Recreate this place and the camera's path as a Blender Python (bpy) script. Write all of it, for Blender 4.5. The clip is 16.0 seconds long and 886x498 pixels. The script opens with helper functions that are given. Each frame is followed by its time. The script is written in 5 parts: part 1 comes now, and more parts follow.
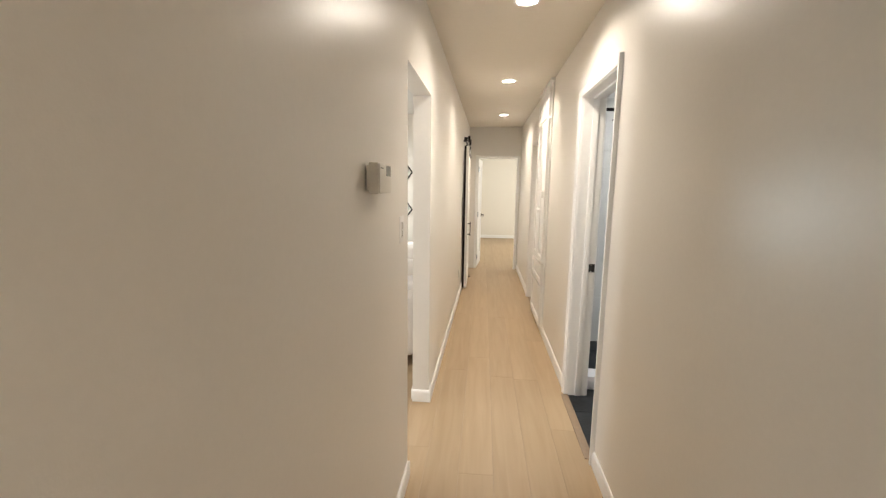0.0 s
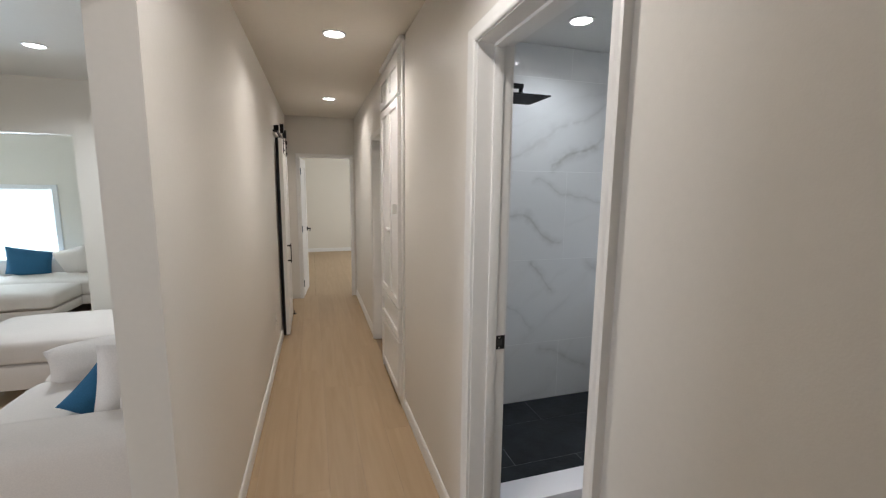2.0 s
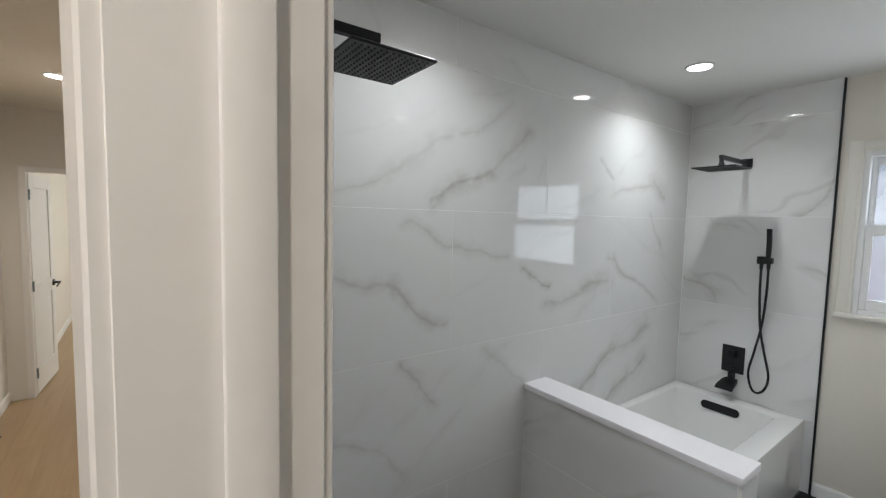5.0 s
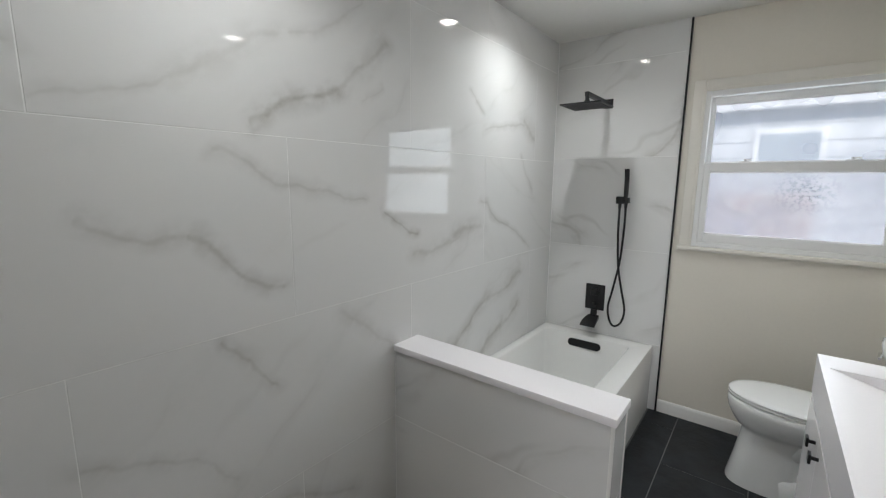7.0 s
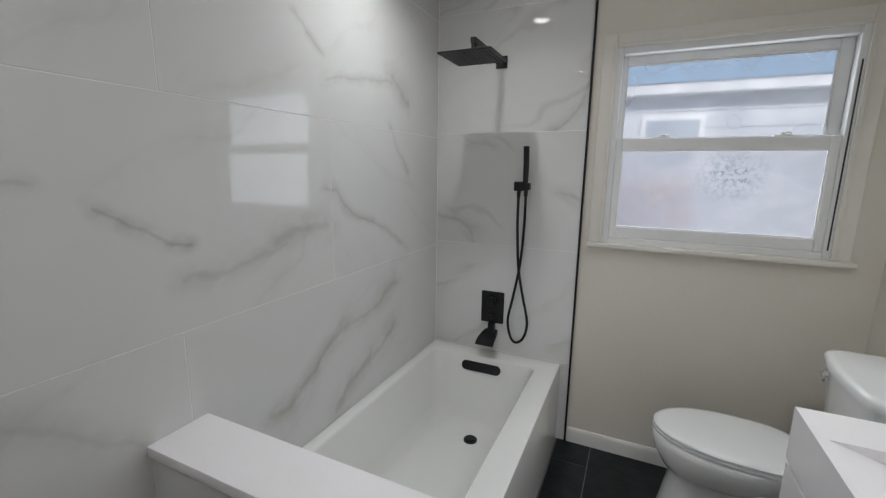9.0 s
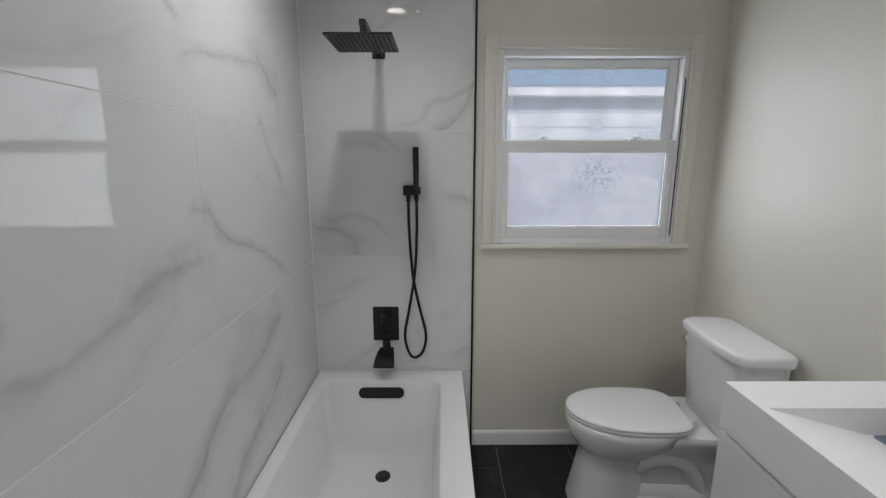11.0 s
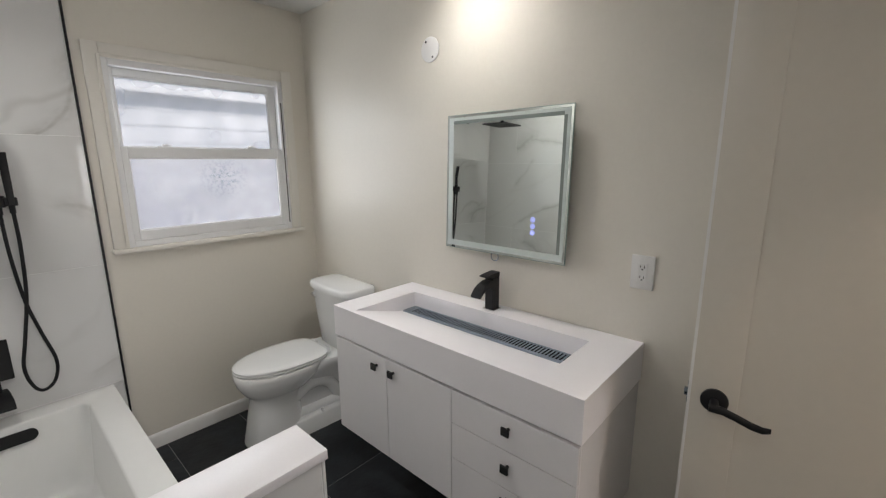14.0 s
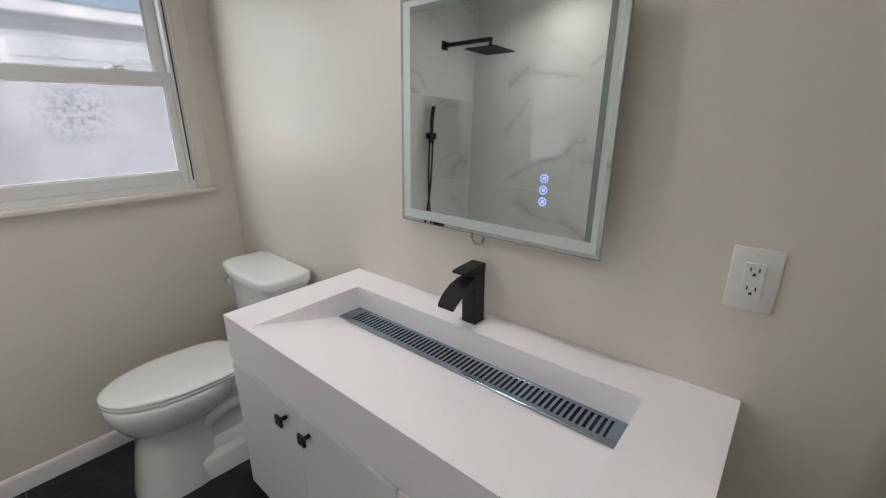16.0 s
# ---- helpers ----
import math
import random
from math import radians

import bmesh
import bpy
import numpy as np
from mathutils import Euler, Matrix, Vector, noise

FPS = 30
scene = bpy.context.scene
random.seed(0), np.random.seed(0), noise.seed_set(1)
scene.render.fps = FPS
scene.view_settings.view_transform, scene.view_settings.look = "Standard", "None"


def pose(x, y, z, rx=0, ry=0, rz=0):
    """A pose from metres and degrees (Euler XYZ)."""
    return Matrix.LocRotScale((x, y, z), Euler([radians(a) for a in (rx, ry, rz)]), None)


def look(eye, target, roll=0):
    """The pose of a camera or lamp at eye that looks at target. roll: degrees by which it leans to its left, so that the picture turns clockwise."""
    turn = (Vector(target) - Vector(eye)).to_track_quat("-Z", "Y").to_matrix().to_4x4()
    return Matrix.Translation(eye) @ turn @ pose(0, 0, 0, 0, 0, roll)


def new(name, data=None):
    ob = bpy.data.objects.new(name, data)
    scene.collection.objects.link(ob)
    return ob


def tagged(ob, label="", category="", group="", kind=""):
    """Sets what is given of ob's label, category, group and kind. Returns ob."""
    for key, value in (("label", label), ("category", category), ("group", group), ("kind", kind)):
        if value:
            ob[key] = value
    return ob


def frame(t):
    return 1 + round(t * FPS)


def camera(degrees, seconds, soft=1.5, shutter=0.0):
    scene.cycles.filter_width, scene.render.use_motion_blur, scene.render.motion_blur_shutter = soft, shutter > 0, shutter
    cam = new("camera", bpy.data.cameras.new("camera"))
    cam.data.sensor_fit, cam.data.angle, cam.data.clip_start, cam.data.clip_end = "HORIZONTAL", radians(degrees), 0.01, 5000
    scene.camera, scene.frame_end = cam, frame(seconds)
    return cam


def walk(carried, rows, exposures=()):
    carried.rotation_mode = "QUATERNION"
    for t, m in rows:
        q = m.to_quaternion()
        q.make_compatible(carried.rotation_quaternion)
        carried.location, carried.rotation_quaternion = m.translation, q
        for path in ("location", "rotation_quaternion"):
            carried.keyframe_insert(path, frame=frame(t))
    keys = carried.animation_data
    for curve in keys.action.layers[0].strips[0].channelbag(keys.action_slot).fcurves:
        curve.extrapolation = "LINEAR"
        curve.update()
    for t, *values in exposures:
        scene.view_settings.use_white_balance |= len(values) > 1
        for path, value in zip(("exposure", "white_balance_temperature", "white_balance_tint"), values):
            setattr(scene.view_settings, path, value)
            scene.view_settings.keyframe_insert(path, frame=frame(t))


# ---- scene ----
cam = camera(93.1, 16.0, soft=1.25)
PATH = [
    (0, (0.442, 1.286, 1.503), (0.257, 3.254, 1.2), 0.8),
    (0.5, (0.429, 1.592, 1.518), (0.518, 3.572, 1.248), 0.7),
    (1, (0.39, 1.991, 1.543), (0.666, 3.953, 1.269), 0.7),
    (1.5, (0.442, 2.384, 1.537), (0.87, 4.318, 1.264), 0.8),
    (2, (0.494, 2.741, 1.556), (1.081, 4.631, 1.274), 0.6),
    (2.5, (0.523, 3.03, 1.564), (1.255, 4.871, 1.286), 0.7),
    (3, (0.677, 3.271, 1.561), (1.491, 5.079, 1.300), 0.7),
    (3.2, (0.737, 3.348, 1.579), (1.585, 5.143, 1.335), 0.9),
    (5.3, (1.142, 3.915, 1.649), (2.352, 5.501, 1.503), 0.9),
    (5.5, (1.174, 3.918, 1.632), (2.405, 5.486, 1.473), 0.7),
    (6, (1.235, 3.948, 1.598), (2.56, 5.43, 1.383), 0.6),
    (6.5, (1.289, 3.969, 1.578), (2.726, 5.332, 1.298), 0.4),
    (7, (1.404, 4.066, 1.548), (2.964, 5.275, 1.224), 0.5),
    (7.5, (1.554, 4.147, 1.526), (3.211, 5.208, 1.171), 0.6),
    (8, (1.814, 4.168, 1.533), (3.534, 5.123, 1.173), 0.5),
    (8.2, (1.913, 4.177, 1.521), (3.647, 5.105, 1.157), 0.6),
    (10.3, (2.325, 4.559, 1.502), (4.237, 5.008, 1.127), 0.4),
    (10.5, (2.346, 4.601, 1.521), (4.28, 4.943, 1.142), 0.3),
    (11, (2.305, 4.706, 1.547), (4.266, 4.696, 1.154), 0.0),
    (11.5, (2.186, 4.799, 1.566), (4.099, 4.36, 1.183), -0.1),
    (12, (2.049, 4.874, 1.579), (3.839, 4.067, 1.195), -0.2),
    (12.5, (1.914, 4.934, 1.573), (3.553, 3.85, 1.199), -0.4),
    (13, (1.805, 4.975, 1.584), (3.294, 3.695, 1.2), -0.5),
    (13.5, (1.736, 4.948, 1.592), (3.114, 3.55, 1.21), -0.5),
    (14, (1.784, 4.918, 1.574), (3.101, 3.467, 1.172), -0.4),
    (14.5, (1.886, 4.835, 1.554), (3.167, 3.355, 1.145), -0.3),
    (15, (1.994, 4.735, 1.55), (3.257, 3.25, 1.104), -0.2),
    (15.5, (2.111, 4.509, 1.54), (3.365, 3.028, 1.054), -0.2),
    (16, (2.204, 4.307, 1.486), (3.436, 2.855, 0.876), -0.2),
]
EXPOSURES = [(0.0, 0.92, 6450, 10), (0.5, 0.92, 6300, 10), (1.0, 0.80, 6150, 10), (1.5, 0.55, 6000, 11), (2.0, 0.05, 5880, 11), (2.5, 0.10, 5850, 11), (3.2, 0.05, 5850, 10), (5.3, 0.14, 6300, 10), (6.5, 0.23, 6380, 10), (8.0, -0.08, 6380, 12), (10.5, -0.20, 6380, 12), (11.5, -0.26, 6430, 13), (13.0, 0.03, 6760, 14), (16.0, -0.08, 6700, 13)]
walk(cam, [(t, look(eye, target, roll)) for t, eye, target, roll in PATH], EXPOSURES)


# ---- world and sun ----
world = bpy.data.worlds.new("sky")
scene.world = world
world.use_nodes = True
wn = world.node_tree.nodes
sky = wn.new("ShaderNodeTexSky")
sky.sky_type = "NISHITA"
sky.sun_disc = False
sky.sun_elevation, sky.sun_rotation = radians(43), radians(247)
world.node_tree.links.new(sky.outputs["Color"], wn["Background"].inputs["Color"])
wn["Background"].inputs["Strength"].default_value = 0.125
sun = new("sun", bpy.data.lights.new("sun", "SUN"))
sun.data.energy, sun.data.angle, sun.data.color = 3.8, radians(4), (1.0, 0.96, 0.9)
sun.matrix_world = look((0, 0, 14), (14, 6, 0))

CEIL = 2.51
HALL_RGB = (1.0, 0.885, 0.75)
BATH_RGB = (0.965, 0.995, 0.985)


def area_light(name, m, power, size, rgb, size_y=None, disk=True, spread=152):
    lamp = bpy.data.lights.new(name, "AREA")
    lamp.shape = "DISK" if disk else "RECTANGLE"
    lamp.size, lamp.energy, lamp.color, lamp.spread = size, power, rgb, radians(spread)
    if size_y:
        lamp.size_y = size_y
    ob = new(name, lamp)
    ob.matrix_world = m
    return ob


LAMPS = [
    # first entry is an added, unseen lamp that brightens the near hall walls
    (0.76, 0.10, 7.6, HALL_RGB, "hall", 150), (0.65, 3.80, 7.2, HALL_RGB, "hall", 148), (0.656, 5.60, 7.4, HALL_RGB, "hall", 144), (0.70, 7.60, 7.2, HALL_RGB, "hall", 144),
    (3.605, 4.985, 4.1, BATH_RGB, "bath", 138), (1.98, 4.93, 3.3, BATH_RGB, "bath", 140), (2.96, 3.62, 3.3, BATH_RGB, "bath", 128),
    (-1.30, 6.50, 15, BATH_RGB, "living", 150),
]
for lx, ly, power, rgb, _, wide in LAMPS:
    area_light("downlight_glow", pose(lx, ly, CEIL - 0.016), power, 0.085, rgb, spread=wide)
# daylight in the openings of the rooms beyond
area_light("living_window_light", pose(-3.55, 9.66, 1.05, 90, 0, 180), 46, 1.3, (0.82, 0.95, 1.0), 0.82, False, 175)
# added fill for the end room; its opening is unseen and invented
area_light("bedroom_fill_light", pose(3.38, 11.2, 1.45, 90, 0, 90), 46, 1.5, (1.0, 0.99, 0.93), 1.1, False, 175)
area_light("bath_window_light", pose(4.452, 3.995, 1.835, 90, 0, 90), 2.7, 0.775, (0.86, 0.94, 1.0), 0.335, False, 175)
area_light("bath_window_light", pose(4.4255, 3.984, 1.424, 90, 0, 90), 3.0, 0.765, (0.90, 0.96, 1.0), 0.365, False, 175)
# added fill that lights the passage jamb and hall wall, source out of view
area_light("living_side_fill_light", pose(-3.38, 2.8, 1.4, 90, 0, -90), 44, 1.5, (0.95, 0.97, 1.0), 1.1, False, 175)


# ---- materials ----
def mat(name, rgb, rough=0.5, metal=0.0, noise_scale=30.0, var=0.05, bump=0.0, bump_scale=200.0, coat=0.0, rough_var=0.08, spec=0.5, blotch=1.6):
    """Plain surface with variation at two scales."""
    m = bpy.data.materials.new(name)
    m.use_nodes = True
    n, l = m.node_tree.nodes, m.node_tree.links
    b = n["Principled BSDF"]
    b.inputs["Metallic"].default_value = metal
    b.inputs["Coat Weight"].default_value = coat
    b.inputs["Specular IOR Level"].default_value = spec
    tc = n.new("ShaderNodeTexCoord")
    n1, n2 = n.new("ShaderNodeTexNoise"), n.new("ShaderNodeTexNoise")
    n1.inputs["Scale"].default_value, n2.inputs["Scale"].default_value = noise_scale, blotch
    n1.inputs["Detail"].default_value = n2.inputs["Detail"].default_value = 4
    for t in (n1, n2):
        l.new(tc.outputs["Object"], t.inputs["Vector"])
    add = n.new("ShaderNodeMath")
    l.new(n1.outputs["Fac"], add.inputs[0]), l.new(n2.outputs["Fac"], add.inputs[1])
    rng = n.new("ShaderNodeMapRange")
    rng.inputs["From Min"].default_value, rng.inputs["From Max"].default_value = 0.6, 1.4
    rng.inputs["To Min"].default_value, rng.inputs["To Max"].default_value = 1 - var, 1 + var
    l.new(add.outputs[0], rng.inputs["Value"])
    mix = n.new("ShaderNodeVectorMath")
    mix.operation = "SCALE"
    mix.inputs[0].default_value = rgb
    l.new(rng.outputs["Result"], mix.inputs["Scale"])
    l.new(mix.outputs[0], b.inputs["Base Color"])
    rr = n.new("ShaderNodeMapRange")
    rr.inputs["From Min"].default_value, rr.inputs["From Max"].default_value = 0.3, 0.7
    rr.inputs["To Min"].default_value, rr.inputs["To Max"].default_value = max(0.02, rough - rough_var), min(1, rough + rough_var)
    l.new(n2.outputs["Fac"], rr.inputs["Value"]), l.new(rr.outputs["Result"], b.inputs["Roughness"])
    if bump:
        n3, bp = n.new("ShaderNodeTexNoise"), n.new("ShaderNodeBump")
        n3.inputs["Scale"].default_value, n3.inputs["Detail"].default_value = bump_scale, 3
        bp.inputs["Strength"].default_value, bp.inputs["Distance"].default_value = bump, 0.002
        l.new(tc.outputs["Object"], n3.inputs["Vector"]), l.new(n3.outputs["Fac"], bp.inputs["Height"]), l.new(bp.outputs["Normal"], b.inputs["Normal"])
    return m


def glow(name, rgb, strength):
    m = bpy.data.materials.new(name)
    m.use_nodes = True
    b = m.node_tree.nodes["Principled BSDF"]
    b.inputs["Base Color"].default_value = (*rgb, 1)
    b.inputs["Emission Color"].default_value, b.inputs["Emission Strength"].default_value = (*rgb, 1), strength
    return m


def marble(name, veins=(), wild=1.0):
    """Polished porcelain with soft grey veins; each piece takes its own stretch of the pattern.
    veins: (x, z, x, z, width, depth) runs laid over a wall's face; wild scales the free pattern."""
    m = bpy.data.materials.new(name)
    m.use_nodes = True
    n, l = m.node_tree.nodes, m.node_tree.links
    b = n["Principled BSDF"]
    tc, info = n.new("ShaderNodeTexCoord"), n.new("ShaderNodeObjectInfo")
    sep, com = n.new("ShaderNodeSeparateXYZ"), n.new("ShaderNodeCombineXYZ")
    l.new(tc.outputs["Object"], sep.inputs[0])

    def op(kind, a, c=None):
        x = n.new("ShaderNodeMath")
        x.operation = kind
        for i, v in enumerate((a, c)):
            if v is None:
                continue
            if isinstance(v, (int, float)):
                x.inputs[i].default_value = v
            else:
                l.new(v, x.inputs[i])
        return x.outputs[0]
    u = op("ADD", sep.outputs["X"], sep.outputs["Y"])
    r = info.outputs["Random"]
    flip = op("SUBTRACT", op("MULTIPLY", op("GREATER_THAN", op("FRACT", op("MULTIPLY", r, 7.3)), 0.45), 2.0), 1.0)
    l.new(op("ADD", op("MULTIPLY", u, flip), op("MULTIPLY", r, 17.0)), com.inputs[0])
    l.new(op("ADD", sep.outputs["Z"], op("MULTIPLY", r, 5.0)), com.inputs[1])
    l.new(op("MULTIPLY", r, 9.0), com.inputs[2])
    turn = n.new("ShaderNodeMapping")
    turn.inputs["Rotation"].default_value = (0, 0, radians(-31))
    l.new(com.outputs[0], turn.inputs["Vector"])
    across = n.new("ShaderNodeSeparateXYZ")
    l.new(turn.outputs[0], across.inputs[0])

    def noise(scale, detail, rough, seed, stretch=1.0):
        t, mp = n.new("ShaderNodeTexNoise"), n.new("ShaderNodeMapping")
        t.inputs["Scale"].default_value, t.inputs["Detail"].default_value, t.inputs["Roughness"].default_value = scale, detail, rough
        mp.inputs["Location"].default_value, mp.inputs["Scale"].default_value = (seed, seed * 0.7, 0), (1.0, stretch, 1.0)
        l.new(turn.outputs[0], mp.inputs["Vector"]), l.new(mp.outputs[0], t.inputs["Vector"])
        return t.outputs["Fac"]

    def ramp(value, lo, hi, a, c):
        mr = n.new("ShaderNodeMapRange")
        mr.interpolation_type = "SMOOTHSTEP"
        for key, v in (("From Min", lo), ("From Max", hi), ("To Min", a), ("To Max", c)):
            mr.inputs[key].default_value = v
        l.new(value, mr.inputs["Value"])
        return mr.outputs["Result"]

    def streak(per_metre, wander, seed):
        """Distance from the nearest of a run of wandering slanted lines, 0 to 0.5."""
        bend = op("MULTIPLY", op("SUBTRACT", noise(1.15, 3.4, 0.52, seed), 0.5), wander)
        return op("ABSOLUTE", op("SUBTRACT", op("FRACT", op("ADD", op("MULTIPLY", across.outputs["Y"], per_metre), op("ADD", bend, seed))), 0.5))
    main, fine = streak(1.9, 1.7, 2.3), streak(3.1, 2.2, 5.9)
    here = ramp(noise(1.5, 2.0, 0.5, 3.1, 2.6), 0.42, 0.64, 0.0, 1.0)
    there = ramp(noise(1.9, 2.0, 0.5, 8.4, 2.4), 0.48, 0.66, 0.0, 1.0)
    thin = op("MULTIPLY", ramp(main, 0.002, 0.034, 1.0, 0.0), here)
    soft = op("MULTIPLY", ramp(main, 0.0, 0.19, 1.0, 0.0), op("MULTIPLY", here, ramp(noise(5.0, 4.0, 0.6, 1.7, 2.0), 0.36, 0.68, 0.15, 1.0)))
    hair = op("MULTIPLY", ramp(fine, 0.0, 0.07, 1.0, 0.0), there)
    cloud = ramp(noise(0.9, 3.0, 0.5, 6.6, 2.6), 0.50, 0.80, 0.0, 1.0)
    total = op("MINIMUM", op("ADD", op("ADD", op("MULTIPLY", thin, 0.17), op("MULTIPLY", soft, 0.36)), op("ADD", op("MULTIPLY", hair, 0.20), op("MULTIPLY", cloud, 0.12))), 1.0)
    if veins:
        # wandering runs across the wall, thin at their ends
        place, warp, off = n.new("ShaderNodeNewGeometry"), n.new("ShaderNodeTexNoise"), n.new("ShaderNodeVectorMath")
        warp.inputs["Scale"].default_value, warp.inputs["Detail"].default_value, warp.inputs["Roughness"].default_value = 2.6, 4.0, 0.5
        l.new(place.outputs["Position"], warp.inputs["Vector"])
        off.operation = "MULTIPLY_ADD"
        off.inputs[1].default_value = (0.34, 0.0, 0.22)
        l.new(warp.outputs["Color"], off.inputs[0]), l.new(place.outputs["Position"], off.inputs[2])

        def vec(kind, a, c):
            x = n.new("ShaderNodeVectorMath")
            x.operation = kind
            for i, v in enumerate((a, c)):
                if isinstance(v, tuple):
                    x.inputs[i].default_value = v
                else:
                    l.new(v, x.inputs[i])
            return x
        flat = vec("MULTIPLY", off.outputs[0], (1.0, 0.0, 1.0)).outputs[0]
        body = ramp(noise(7.0, 4.0, 0.6, 4.4, 1.6), 0.34, 0.62, 0.25, 1.0)
        laid = None
        for xa, za, xb, zb, wide, depth in veins:
            a, run = Vector((xa + 0.17, 0, za + 0.11)), Vector((xb - xa, 0, zb - za))
            rel = vec("SUBTRACT", flat, tuple(a)).outputs[0]
            h = n.new("ShaderNodeMath")
            h.operation, h.use_clamp = "MULTIPLY", True
            l.new(vec("DOT_PRODUCT", rel, tuple(run)).outputs["Value"], h.inputs[0])
            h.inputs[1].default_value = 1.0 / run.length_squared
            foot = n.new("ShaderNodeVectorMath")
            foot.operation = "SCALE"
            foot.inputs[0].default_value = tuple(run)
            l.new(h.outputs[0], foot.inputs["Scale"])
            d = vec("DISTANCE", rel, foot.outputs[0]).outputs["Value"]
            line = op("MULTIPLY", ramp(d, 0.0, wide * 0.36, 1.0, 0.0), 0.38 * depth)
            halo = op("MULTIPLY", op("MULTIPLY", ramp(d, 0.0, wide * 1.5, 1.0, 0.0), body), 0.60 * depth)
            one = op("ADD", line, halo)
            laid = one if laid is None else op("MAXIMUM", laid, one)
        total = op("MINIMUM", op("ADD", op("MULTIPLY", total, wild), laid), 1.0)
    mix = n.new("ShaderNodeMix")
    mix.data_type = "RGBA"
    mix.inputs["A"].default_value, mix.inputs["B"].default_value = (0.72, 0.718, 0.712, 1), (0.25, 0.235, 0.205, 1)
    l.new(total, mix.inputs["Factor"]), l.new(mix.outputs["Result"], b.inputs["Base Color"])
    b.inputs["Roughness"].default_value = 0.022
    b.inputs["Specular IOR Level"].default_value = 0.34
    wav, bp = n.new("ShaderNodeTexNoise"), n.new("ShaderNodeBump")
    wav.inputs["Scale"].default_value = 3.0
    bp.inputs["Strength"].default_value, bp.inputs["Distance"].default_value = 0.015, 0.003
    l.new(com.outputs[0], wav.inputs["Vector"]), l.new(wav.outputs["Fac"], bp.inputs["Height"]), l.new(bp.outputs["Normal"], b.inputs["Normal"])
    return m


def planks(name):
    """Pale oak boards; each board its own tone and grain along its length."""
    m = bpy.data.materials.new(name)
    m.use_nodes = True
    n, l = m.node_tree.nodes, m.node_tree.links
    b = n["Principled BSDF"]
    tc, info, geo = n.new("ShaderNodeTexCoord"), n.new("ShaderNodeObjectInfo"), n.new("ShaderNodeNewGeometry")
    rsum = n.new("ShaderNodeMath")
    l.new(info.outputs["Random"], rsum.inputs[0]), l.new(geo.outputs["Random Per Island"], rsum.inputs[1])
    off = n.new("ShaderNodeVectorMath")
    off.operation = "SCALE"
    off.inputs[0].default_value = (7.0, 13.0, 3.0)
    l.new(rsum.outputs[0], off.inputs["Scale"])
    ad = n.new("ShaderNodeVectorMath")
    l.new(tc.outputs["Object"], ad.inputs[0]), l.new(off.outputs[0], ad.inputs[1])
    mp = n.new("ShaderNodeMapping")
    mp.inputs["Scale"].default_value = (24, 1.6, 1)
    l.new(ad.outputs[0], mp.inputs["Vector"])
    g = n.new("ShaderNodeTexNoise")
    g.inputs["Scale"].default_value, g.inputs["Detail"].default_value, g.inputs["Distortion"].default_value = 1.0, 6, 0.6
    l.new(mp.outputs[0], g.inputs["Vector"])
    ramp = n.new("ShaderNodeValToRGB")
    ramp.color_ramp.elements[0].position, ramp.color_ramp.elements[0].color = 0.20, (0.39, 0.29, 0.185, 1)
    ramp.color_ramp.elements[1].position, ramp.color_ramp.elements[1].color = 0.80, (0.47, 0.36, 0.243, 1)
    l.new(g.outputs["Fac"], ramp.inputs["Fac"])
    hsv = n.new("ShaderNodeHueSaturation")
    mr = n.new("ShaderNodeMapRange")
    mr.inputs["From Max"].default_value = 2.0
    mr.inputs["To Min"].default_value, mr.inputs["To Max"].default_value = 0.87, 1.00
    l.new(rsum.outputs[0], mr.inputs["Value"]), l.new(mr.outputs["Result"], hsv.inputs["Value"]), l.new(ramp.outputs["Color"], hsv.inputs["Color"])
    l.new(hsv.outputs["Color"], b.inputs["Base Color"])
    hsv.inputs["Saturation"].default_value = 1.14
    b.inputs["Roughness"].default_value = 0.42
    bp = n.new("ShaderNodeBump")
    bp.inputs["Strength"].default_value, bp.inputs["Distance"].default_value = 0.12, 0.001
    l.new(g.outputs["Fac"], bp.inputs["Height"]), l.new(bp.outputs["Normal"], b.inputs["Normal"])
    return m


def slate(name):
    m = mat(name, (0.014, 0.0165, 0.0195), 0.44, 0, 9, 0.85, 0.8, 38, rough_var=0.14, spec=0.3, blotch=3.5)
    return m


